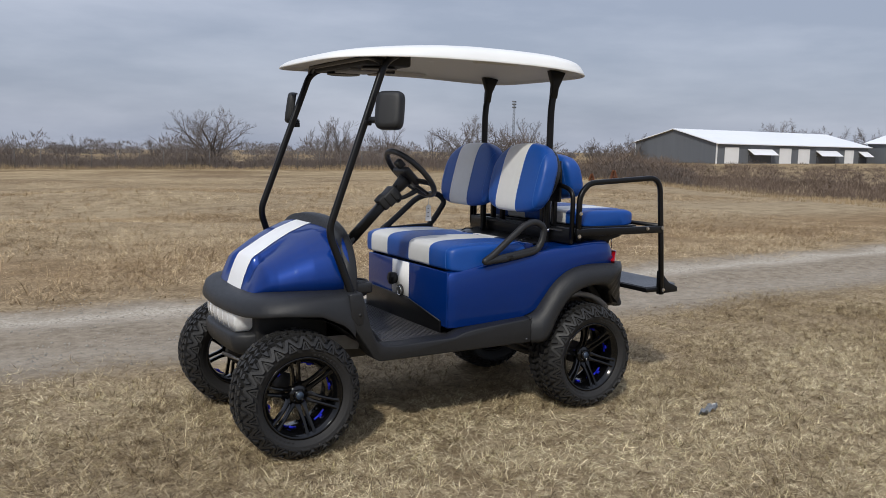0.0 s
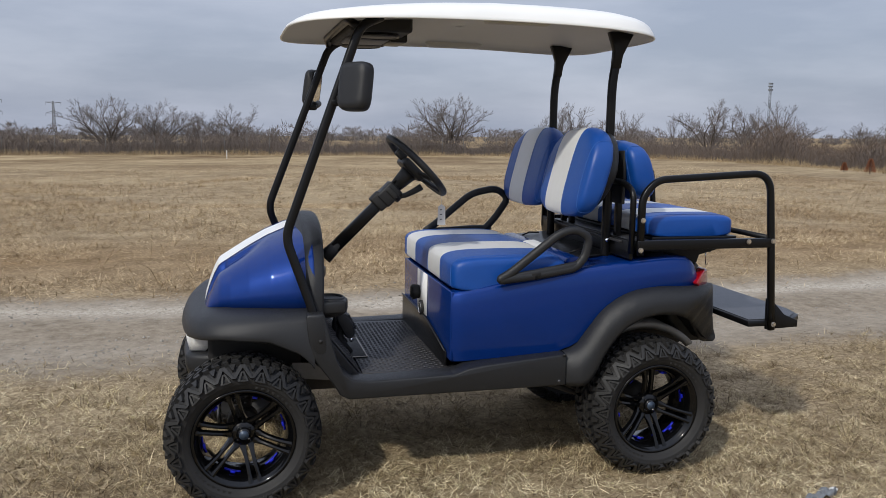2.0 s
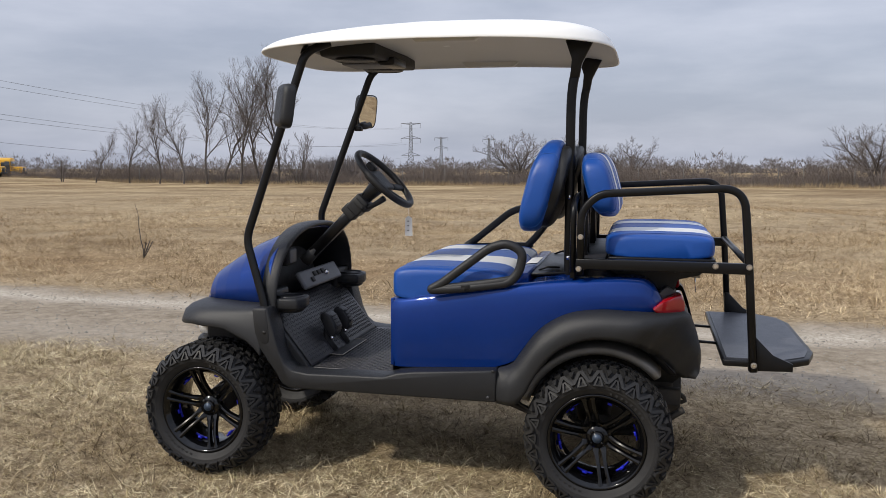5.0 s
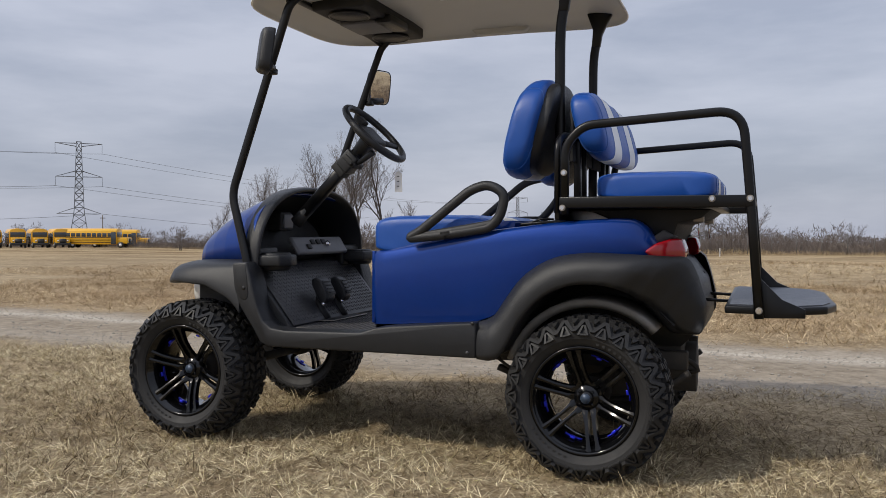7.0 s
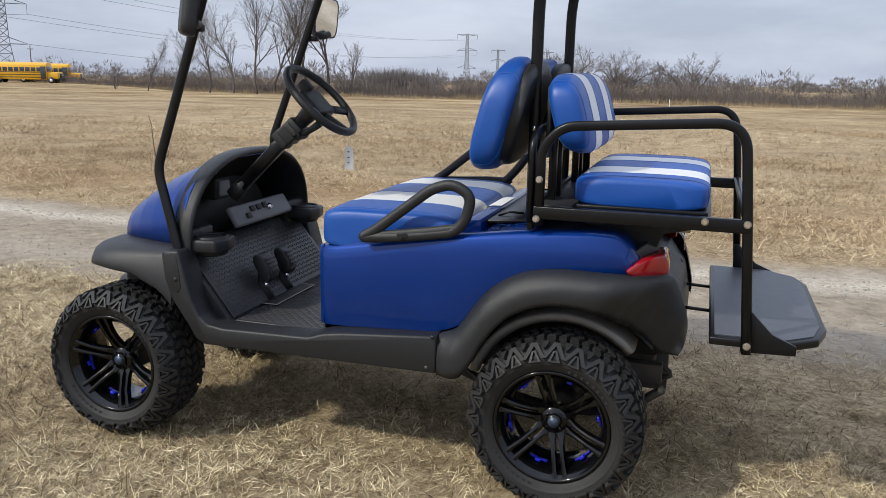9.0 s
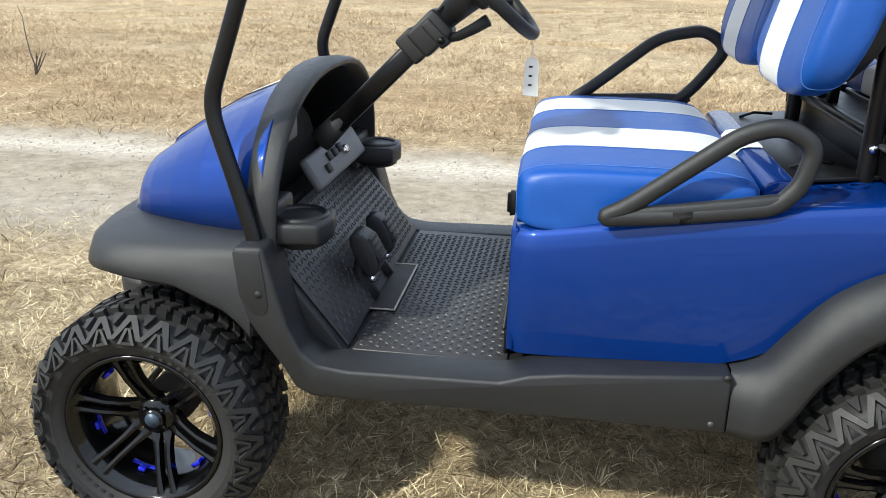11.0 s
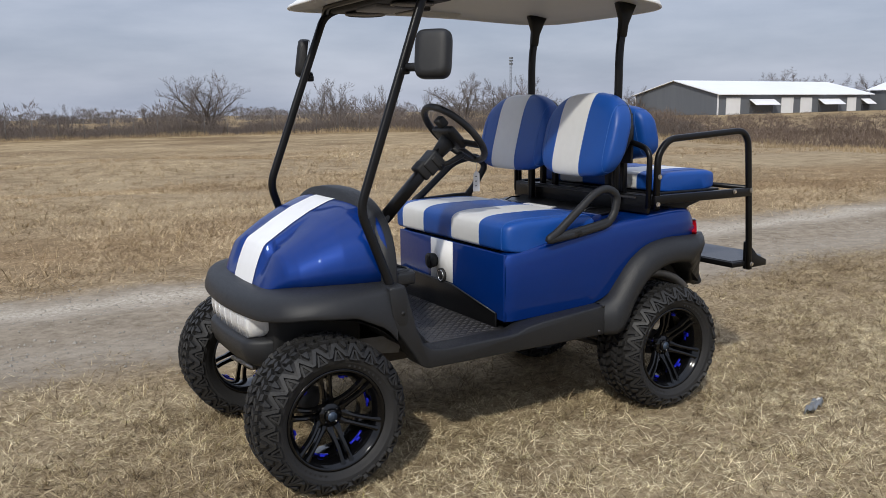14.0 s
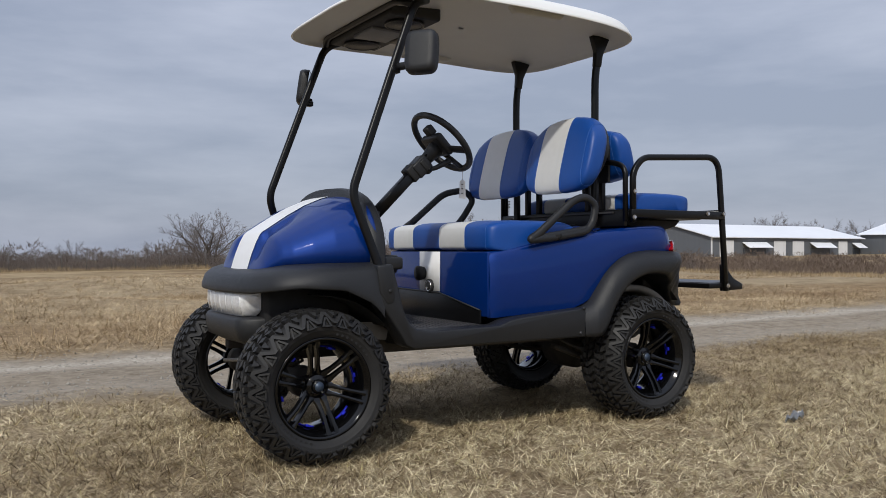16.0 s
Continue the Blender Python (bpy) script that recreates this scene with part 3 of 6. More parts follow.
# pedals on their pale-edged plate
plate = part("pedal_plate", box(-0.450, -0.322, -0.222, 0.105, 0.4735, 0.4775, 0.001), CAVITY, cart)
for a in ((-0.450, -0.322, -0.225, -0.219), (-0.450, -0.322, 0.102, 0.108), (-0.325, -0.319, -0.225, 0.108)):
    part("plate_edge", box(*a, 0.476, 0.4795, 0.001), STEEL, plate)
for y, w, h in ((-0.150, 0.040, 0.004), (0.010, 0.028, 0.0)):
    pm = pose(-0.405, y, 0.60 + h, 0, -28, 0)
    face = [(-0.018, -0.058), (0.004, -0.058), (0.020, -0.046), (0.028, -0.01), (0.026, 0.038), (0.012, 0.058), (-0.012, 0.062), (-0.024, 0.04), (-0.026, -0.03)]
    bm = extrude_poly(face, "y", -w, w, 0.008, 3)
    bmesh.ops.transform(bm, matrix=pm, verts=bm.verts)
    pedal = part("pedal", bm, PLASTIC, cart, "black floor pedal")
    part("pedal_arm", tube(filleted([(-0.385, y, 0.478), (-0.43, y, 0.54), (-0.42, y, 0.60)], 0.03), 0.020, 0.016), CAVITY, pedal)
    part("pedal_pad", box(0.024, 0.032, -w * 0.82, w * 0.82, -0.036, 0.034, 0.004, m=pm), PLASTIC, pedal)
    for k in range(4):
        part("pad_rib", box(0.031, 0.035, -w * 0.7, w * 0.7, -0.029 + 0.017 * k, -0.023 + 0.017 * k, 0.0015, m=pm), CAVITY, pedal)
    part("pivot_bolt", cyl((-0.385, y - w - 0.004, 0.545), (0, 1, 0), 0.009, 0.008, 12), CHROME, pedal)
part("sticker", box(-0.531, -0.528, 0.385, 0.43, 0.56, 0.64, m=None), PAPER, cart, "small printed warning sticker")

# steering
sw = Vector((-0.122, -0.225, 1.272))
ax = Vector((0.71, 0, 0.704)).normalized()
side, up = Vector((0, 1, 0)), Vector((-0.704, 0, 0.71)).normalized()
wheel_pts = [sw + side * (0.155 * math.cos(a)) + up * (0.155 * math.sin(a)) for a in [2 * math.pi * k / 48 for k in range(48)]]
steer = part("steering_wheel", tube(wheel_pts, 0.0145, 0.0145, 12, side_dir=ax, closed=True), PLASTIC, cart, "black padded steering wheel")
for a in (205, 270, 335):
    d = side * math.cos(radians(a)) + up * math.sin(radians(a))
    part("spoke", tube([sw + d * 0.03 - ax * 0.03, sw + d * 0.09 - ax * 0.014, sw + d * 0.153], 0.020, 0.009, 10, side_dir=d.cross(ax)), PLASTIC, steer)
hub_m = Matrix.Translation(sw - ax * 0.022) @ Vector((0, 0, 1)).rotation_difference(ax).to_matrix().to_4x4()
part("hub_pad", box(-0.062, 0.050, -0.072, 0.072, -0.022, 0.016, 0.014, 3, m=hub_m), PLASTIC, steer)
part("score_clip", box(-0.10, -0.055, -0.02, 0.02, -0.008, 0.03, 0.006, m=hub_m), CAVITY, steer)
part("hub_cover", tube([sw - ax * 0.03, sw - ax * 0.07, sw - ax * 0.12], 0.036, 0.040, 16, taper=lambda t: 1 - 0.35 * t), PLASTIC, steer)
column = part("steering_column", tube([sw - ax * 0.10, sw - ax * 0.30, sw - ax * 0.47], 0.0215, 0.0235, 16, power=0.45), GREY_PLASTIC, cart, "dark grey steering column")
column.data.materials[0] = FRAME
col_m = Matrix.Translation(sw) @ Vector((0, 0, 1)).rotation_difference(ax).to_matrix().to_4x4()
shroud = part("column_shroud", box(-0.034, 0.036, -0.036, 0.036, -0.205, -0.120, 0.009, 3, m=col_m), PLASTIC, column)
part("shroud_collar", box(-0.040, 0.030, -0.030, 0.030, -0.235, -0.185, 0.007, 2, m=col_m), CAVITY, shroud)
part("shroud_clamp", box(-0.024, 0.046, -0.042, 0.042, -0.165, -0.140, 0.005, 2, m=col_m), CAVITY, shroud)
for yy in (-0.040, 0.040):
    part("clamp_bolt", cyl(col_m @ Vector((0.030, yy, -0.152)), (0, 1, 0), 0.008, 0.014, 10), FRAME, shroud)
part("column_boot", tube([sw - ax * 0.45, sw - ax * 0.49, sw - ax * 0.53], 0.025, 0.027, 14, taper=lambda t: 0.9 + 0.2 * t), CAVITY, column)
part("shift_lever", tube([sw - ax * 0.16 + Vector((0.01, 0, -0.02)), sw - ax * 0.14 + Vector((0.05, -0.03, -0.02)), sw - ax * 0.12 + Vector((0.070, -0.04, -0.016)), sw - ax * 0.10 + Vector((0.085, -0.045, -0.012))], 0.011, 0.013, 10, taper=lambda t: 0.7 + 0.4 * t), PLASTIC, column)
tag_p = sw - up * 0.155 + Vector((0.0, 0.0, -0.02))
tag = part("key_tag", extrude_poly([(tag_p.x - 0.016, tag_p.z - 0.115), (tag_p.x + 0.018, tag_p.z - 0.117), (tag_p.x + 0.016, tag_p.z - 0.04), (tag_p.x, tag_p.z - 0.028), (tag_p.x - 0.014, tag_p.z - 0.04)], "y", -0.2255, -0.2245), PAPER, cart, "white paper tag hung from the steering wheel", smooth=False)
part("tag_string", tube([tag_p + Vector((0, 0, 0.03)), tag_p + Vector((0.002, 0.001, -0.035))], 0.001, 0.001, 6), PAPER, tag)
for dz in (-0.052, -0.072, -0.092):
    part("printed_bar", box(tag_p.x - 0.005, tag_p.x + 0.003, -0.2262, -0.2258, tag_p.z + dz - 0.002, tag_p.z + dz + 0.002), INK, tag)


# rear body: a loft along the cart
BODY_TOP = [(0.0, 0.785), (0.03, 0.792), (0.10, 0.805), (0.17, 0.818), (0.30, 0.845), (0.50, 0.872), (0.70, 0.895), (0.85, 0.908), (0.95, 0.912), (1.0, 0.905), (1.03, 0.88), (1.055, 0.84), (1.075, 0.80)]
BODY_W = [(0.0, 0.452), (0.02, 0.468), (0.06, 0.475), (0.2, 0.488), (0.5, 0.508), (0.8, 0.512), (0.95, 0.505), (1.0, 0.49), (1.04, 0.472), (1.075, 0.45)]
BODY_LOW = [(0.0, 0.500), (0.44, 0.535), (0.565, 0.600), (0.68, 0.700), (0.84, 0.755), (1.1, 0.765)]


def build_body():
    xs = [0.0, 0.004, 0.012, 0.025, 0.045, 0.08] + [0.12 + 0.05 * i for i in range(17)] + [0.97, 0.99, 1.01, 1.03, 1.045, 1.06, 1.075]
    rows = []
    for x in xs:
        top, w, low = lerp_table(BODY_TOP, x), lerp_table(BODY_W, x), lerp_table(BODY_LOW, x)
        bulge = 0.012
        half = [(w - 0.016, low), (w - 0.004, low + (top - low) * 0.2), (w + bulge * 0.4, low + (top - low) * 0.55), (w, top - 0.05), (w - 0.006, top - 0.018), (w - 0.014, top - 0.005), (w - 0.026, top), (w - 0.05, top + 0.001)]
        deep = 0.0 if x > 0.54 else 0.02
        half += [(w - 0.062, top - deep), (w - 0.2, top - deep)]
        x -= 0.020 * max(0.0, 1 - x / 0.06)
        rows.append([(x, -a, b) for a, b in half] + [(x, a, b) for a, b in half[::-1]])
    body = part("rear_body", loft(rows), BLUE, cart, "glossy blue rear body tub")
    front = extrude_poly([(-0.448, 0.505), (0.448, 0.505), (0.448, 0.786), (-0.448, 0.786)], "x", -0.026, -0.010, 0.004)
    part("front_panel", front, BLUE, body)
    part("panel_stripe", box(-0.0305, -0.0275, -0.055, 0.135, 0.60, 0.786), WHITE_DECAL, body, "white stripe decal")
    kick = part("kick_panel", extrude_poly([(-0.40, 0.468), (0.46, 0.468), (0.46, 0.60), (0.10, 0.60), (-0.06, 0.592), (-0.40, 0.532)], "x", -0.034, -0.024, 0.003), FRAME, body)
    part("trim_edge", tube([(-0.035, -0.40, 0.533), (-0.035, -0.06, 0.594), (-0.035, 0.46, 0.602)], 0.004, 0.004, 6), PLASTIC, kick)
    knob = part("selector_knob", cyl((-0.046, 0.098, 0.682), (1, 0, 0), 0.036, 0.034, 22, 0.030), CAVITY, body, "round black selector knob")
    part("knob_grip", box(-0.072, -0.05, 0.088, 0.108, 0.655, 0.712, 0.006), CAVITY, knob)
    socket = part("charge_socket", cyl((-0.034, 0.03, 0.622), (1, 0, 0), 0.033, 0.016, 22), CAVITY, body, "black charger socket with a chrome ring")
    part("socket_ring", tube([(-0.042, 0.03 + 0.024 * math.cos(a), 0.622 + 0.024 * math.sin(a)) for a in [2 * math.pi * k / 24 for k in range(24)]], 0.003, 0.003, 8, side_dir=(1, 0, 0), closed=True), CHROME, socket)
    # near-black slab below the cushion, shade of the gap put in as colour
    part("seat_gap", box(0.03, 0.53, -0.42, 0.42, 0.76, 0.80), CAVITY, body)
    # black deck plate behind the seat, with its white stripe end and hooks
    deck_m = pose(0.620, 0.03, 0.895, 0, -5, 0)
    deck = part("deck_plate", box(-0.084, 0.098, -0.36, 0.42, -0.004, 0.007, 0.003, m=deck_m), FRAME, body, "flat black deck plate")
    ridge = [(0.470, 0.840), (0.474, 0.888), (0.484, 0.900), (0.500, 0.904), (0.534, 0.905), (0.540, 0.898), (0.540, 0.850)]
    lip = part("deck_lip", extrude_poly(ridge, "y", -0.40, 0.43, 0.003), BLUE, body)
    rows = [[(x, y, z + 0.0015) for x, z in ((0.4725, 0.872), (0.4725, 0.888), (0.483, 0.9015), (0.500, 0.9055), (0.533, 0.9065))] for y in (-0.09, 0.02, 0.13)]
    part("lip_stripe", loft(rows), WHITE_DECAL, lip, "white stripe decal")
    for y in (-0.27, 0.34):
        part("hook", tube([deck_m @ Vector((-0.06, y, 0.008)), deck_m @ Vector((-0.02, y, 0.02)), deck_m @ Vector((0.03, y, 0.014))], 0.004, 0.004, 8), FRAME, deck)
    # rear of the tub
    part("rear_panel", extrude_poly([(1.02, 0.90), (1.08, 0.80), (1.13, 0.76), (1.19, 0.68), (1.215, 0.56), (1.20, 0.50), (1.10, 0.50), (1.0, 0.6)], "y", -0.33, 0.33, 0.015, 3), PLASTIC, body)


build_body()


def letters(text, size, m, parent, label):
    """Raised letters as a mesh part."""
    cu = bpy.data.curves.new("letters", "FONT")
    cu.body, cu.size, cu.extrude, cu.space_character = text, size, 0.0012, 1.35
    tmp = bpy.data.objects.new("letters", cu)
    scene.collection.objects.link(tmp)
    me = bpy.data.meshes.new_from_object(tmp.evaluated_get(bpy.context.evaluated_depsgraph_get()))
    bpy.data.objects.remove(tmp)
    me.transform(m)
    me.materials.clear()
    me.materials.append(BLUE)
    ob = new("moulded_letters", me)
    ob.parent, ob["label"] = parent, label
    return ob


letters("NO", 0.055, pose(0.595, -0.385, 0.8865, 0, -6, 8), cart, "raised letters moulded in the blue body")


# sills and rear fenders
both("joint_screw", cyl((0.425, -0.549, 0.532), (0, 1, 0), 0.007, 0.006, 12), PLASTIC, cart)
both("push_rivet", cyl((0.405, -0.547, 0.425), (0, 1, 0), 0.006, 0.008, 12), GREY_PLASTIC, cart)

FEN_OUT = [(0.438, 0.535), (0.492, 0.558), (0.537, 0.621), (0.585, 0.686), (0.643, 0.736), (0.724, 0.775), (0.83, 0.791), (0.93, 0.790), (1.028, 0.786), (1.11, 0.781), (1.175, 0.775), (1.21, 0.72), (1.232, 0.66), (1.250, 0.596), (1.246, 0.545)]
FEN_IN = [(0.438, 0.402), (0.515, 0.408), (0.555, 0.455), (0.585, 0.515), (0.625, 0.575), (0.68, 0.632), (0.76, 0.672), (0.837, 0.684), (0.92, 0.676), (0.985, 0.648), (1.04, 0.610), (1.085, 0.565), (1.12, 0.53), (1.16, 0.512), (1.22, 0.510)]


def build_rear_fender():
    o = spline([(x, 0, z) for x, z in FEN_OUT], 0.012)
    k = spline([(x, 0, z) for x, z in FEN_IN], 0.012)
    n = 60
    o = [o[int(i * (len(o) - 1) / n)] for i in range(n + 1)]
    k = [k[int(i * (len(k) - 1) / n)] for i in range(n + 1)]
    rows = []
    for i in range(n + 1):
        a, b = o[i], k[i]
        t = i / n
        a, b = (Vector((v.x if v.x < 1.10 else 1.10 + (v.x - 1.10) * 0.80, v.y, v.z)) for v in (a, b))
        tuck = max(0.0, (a.x - 0.98) / 0.24) ** 2.2 * 0.19
        yo, yb = -0.512 + tuck, -0.572 + tuck * 1.0
        if t < 0.06:
            yb += 0.028 * (1 - t / 0.06)
        row = [(a.x, yo + 0.05, a.z - 0.004), (a.x, yo, a.z)]
        for q, f in ((0.12, 0.45), (0.3, 0.85), (0.55, 1.0), (0.85, 1.0), (1.0, 0.92)):
            p = a.lerp(b, q)
            row.append((p.x, yo + (yb - yo) * f, p.z))
        row += [(b.x, yb + 0.02, b.z + 0.004), (b.x, yb + 0.10, b.z + 0.008), (b.x, -0.36, b.z + 0.012)]
        rows.append(row)
    both("rear_fender", loft(rows), PLASTIC, cart, "black plastic rear fender flare")
    arcs = []
    for i in range(25):
        a = radians(44 + 119 * i / 24)
        arcs.append([(0.832 + r * math.cos(a), y, 0.300 + r * math.sin(a)) for r, y in ((0.292, -0.420), (0.318, -0.440), (0.326, -0.430), (0.328, -0.30), (0.328, -0.18))])
    for ob in both("wheel_well", loft(arcs), LINER, cart, "grey inner wheel-well liner"):
        solidify(ob, 0.004)
    arcs = []
    for i in range(21):
        a = radians(40 + 48 * i / 20)
        arcs.append([(-0.80 + 0.36 * math.cos(a), y, 0.27 + 0.35 * math.sin(a)) for y in (-0.46, -0.22)])
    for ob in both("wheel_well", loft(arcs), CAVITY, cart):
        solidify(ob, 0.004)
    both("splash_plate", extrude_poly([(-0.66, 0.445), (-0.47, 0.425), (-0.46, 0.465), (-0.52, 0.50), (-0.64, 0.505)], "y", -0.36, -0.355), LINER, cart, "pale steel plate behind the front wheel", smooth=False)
    # added near-black sheets that close see-through gaps above and behind the rear wheels
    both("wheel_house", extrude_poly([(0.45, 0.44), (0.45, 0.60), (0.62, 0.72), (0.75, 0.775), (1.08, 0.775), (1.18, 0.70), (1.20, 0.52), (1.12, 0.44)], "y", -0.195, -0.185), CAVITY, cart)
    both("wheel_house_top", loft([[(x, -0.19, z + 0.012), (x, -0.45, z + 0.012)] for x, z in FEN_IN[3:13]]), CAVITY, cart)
    # tail lights
    tail = [(1.022, 0.797), (1.065, 0.826), (1.12, 0.842), (1.155, 0.842), (1.172, 0.800), (1.170, 0.772), (1.12, 0.762), (1.06, 0.772)]
    bm = extrude_poly(tail, "y", -0.505, -0.36, 0.012, 3)
    for v in bm.verts:
        v.co.x = 1.022 + (v.co.x - 1.022) * 0.86
        v.co.y += max(0.0, v.co.x - 1.03) * 0.95
    for ob in both("tail_light", bm, RED_LENS, cart, "red tail light lens"):
        sharp(ob, 40)
    bm = extrude_poly([(1.03, 0.835), (1.09, 0.872), (1.14, 0.848), (1.10, 0.835), (1.05, 0.815)], "y", -0.45, -0.36, 0.004)
    for v in bm.verts:
        v.co.x = 1.022 + (v.co.x - 1.022) * 0.8
        v.co.y += max(0.0, v.co.x - 1.03) * 0.95
    both("light_housing", bm, GREY_PLASTIC, cart)


build_rear_fender()


# ---- seats ----
def section(cx, cz, a, b, n, lean, shrink_z, shrink_x, count=36, flat=0.0, base=0):
    out = []
    for k in range(count):
        t = 2 * math.pi * k / count
        c, s = math.cos(t), math.sin(t)
        u = math.copysign(abs(c) ** (2 / n), c) * a * shrink_x
        v = math.copysign(abs(s) ** (2 / n), s) * b * shrink_z
        if v < 0:
            v *= 1 - flat
        if base and s < -1e-6:
            u = math.copysign(abs(c) ** (2 / base), c) * a * shrink_x
            v = -abs(s) ** (2 / base) * b * max(shrink_z, 0.97)
        out.append((cx + u + lean * v, cz + v))
    return out


def pad(name, parent, label, y0, y1, stripes, cx, cz, a, b, n, lean, p, px, seams=True, crown=0.0, flat=0.0, base=0, square=0.0):
    """A cushion lofted across the cart, in blue and white panels that meet at seams."""
    cuts = [y0] + [v for s in stripes for v in s] + [y1]
    mid, half = (y0 + y1) / 2, (y1 - y0) / 2

    def sect(y):
        e = min(1.0, abs(y - mid) / half)
        sz, sx = max(0.0003, 1 - e ** p) ** (1 / p), max(0.0003, 1 - e ** px) ** (1 / px)
        z = cz + crown * (1 - e * e)
        ring = section(cx, z, a, b, n, lean, sz, sx, flat=flat, base=base)
        if square:
            # the lower corners are squarer than the upper ones
            grow = max(sz, (1 - min(e, 0.9999) ** square) ** (1 / square)) / sz
            ring = [(x + lean * min(0.0, v - z) * (grow - 1), z + (v - z) * (grow if v < z else 1)) for x, v in ring]
        return [(x, y, v) for x, v in ring]

    first = None
    for i, (u, v) in enumerate(zip(cuts, cuts[1:])):
        white = i % 2 == 1
        k = max(4, int((v - u) / 0.012))
        ys = [u + (v - u) * (0.5 - 0.5 * math.cos(math.pi * j / k)) for j in range(k + 1)]
        bm = loft([sect(y) for y in ys], closed=True, cap=True)
        ob = part(name if first is None else "cover_panel", bm, WHITE_VINYL if white else BLUE_VINYL, parent if first is None else first, label if first is None else ("white vinyl panel" if white else "blue vinyl panel"))
        first = first or ob
    if seams:
        for y in [c for c in cuts[1:-1]] + [y0 + 0.042, y1 - 0.042]:
            ring = [Vector((x, yy, z)) for x, yy, z in sect(y)]
            c = sum(ring, Vector()) / len(ring)
            part("seam", tube([q + (q - c).normalized() * 0.0008 for q in ring], 0.0010, 0.0010, 5, closed=True), STITCH, first)
    return first


pad("seat_cushion", cart, "blue vinyl bench cushion with two white stripes", -0.462, 0.515, [(-0.262, -0.036), (0.21, 0.42)], 0.222, 0.856, 0.246, 0.069, 4.2, 0.0, 11, 16, crown=0.003, base=9)
pad("seat_back", cart, "blue vinyl seat back with a white stripe", -0.474, 0.018, [(-0.285, -0.095)], 0.580, 1.252, 0.056, 0.186, 3.4, 0.26, 2.7, 7.0, square=4.0)
pad("seat_back", cart, "blue vinyl seat back with a white stripe", 0.012, 0.550, [(0.205, 0.405)], 0.580, 1.252, 0.056, 0.186, 3.4, 0.26, 2.7, 7.0, square=4.0)
for y0, y1 in ((-0.440, -0.015), (0.045, 0.515)):
    mid, half = (y0 + y1) / 2, (y1 - y0) / 2
    rows = []
    for j in range(25):
        y = y0 + (y1 - y0) * (0.5 - 0.5 * math.cos(math.pi * j / 24))
        e = min(1.0, abs(y - mid) / half)
        sz = max(0.02, 1 - e ** 2.8) ** (1 / 2.8)
        rows.append([(x, y, z) for x, z in section(0.630, 1.252, 0.040, 0.172, 3.4, 0.26, sz, 1.0)])
    part("seat_back_shell", loft(rows, closed=True, cap=True), PLASTIC, cart, "black plastic seat-back shell")
pad("rear_cushion", cart, "blue vinyl rear seat cushion with white stripes", -0.415, 0.435, [(-0.300, -0.120), (0.085, 0.265)], 1.045, 1.030, 0.207, 0.046, 4.2, 0.0, 12, 16, crown=0.004, base=8)
pad("rear_seat_back", cart, "blue vinyl rear seat back with white stripes", -0.415, 0.435, [(-0.255, -0.085), (0.105, 0.275)], 0.808, 1.258, 0.057, 0.130, 3.2, -0.27, 4.6, 8.0)


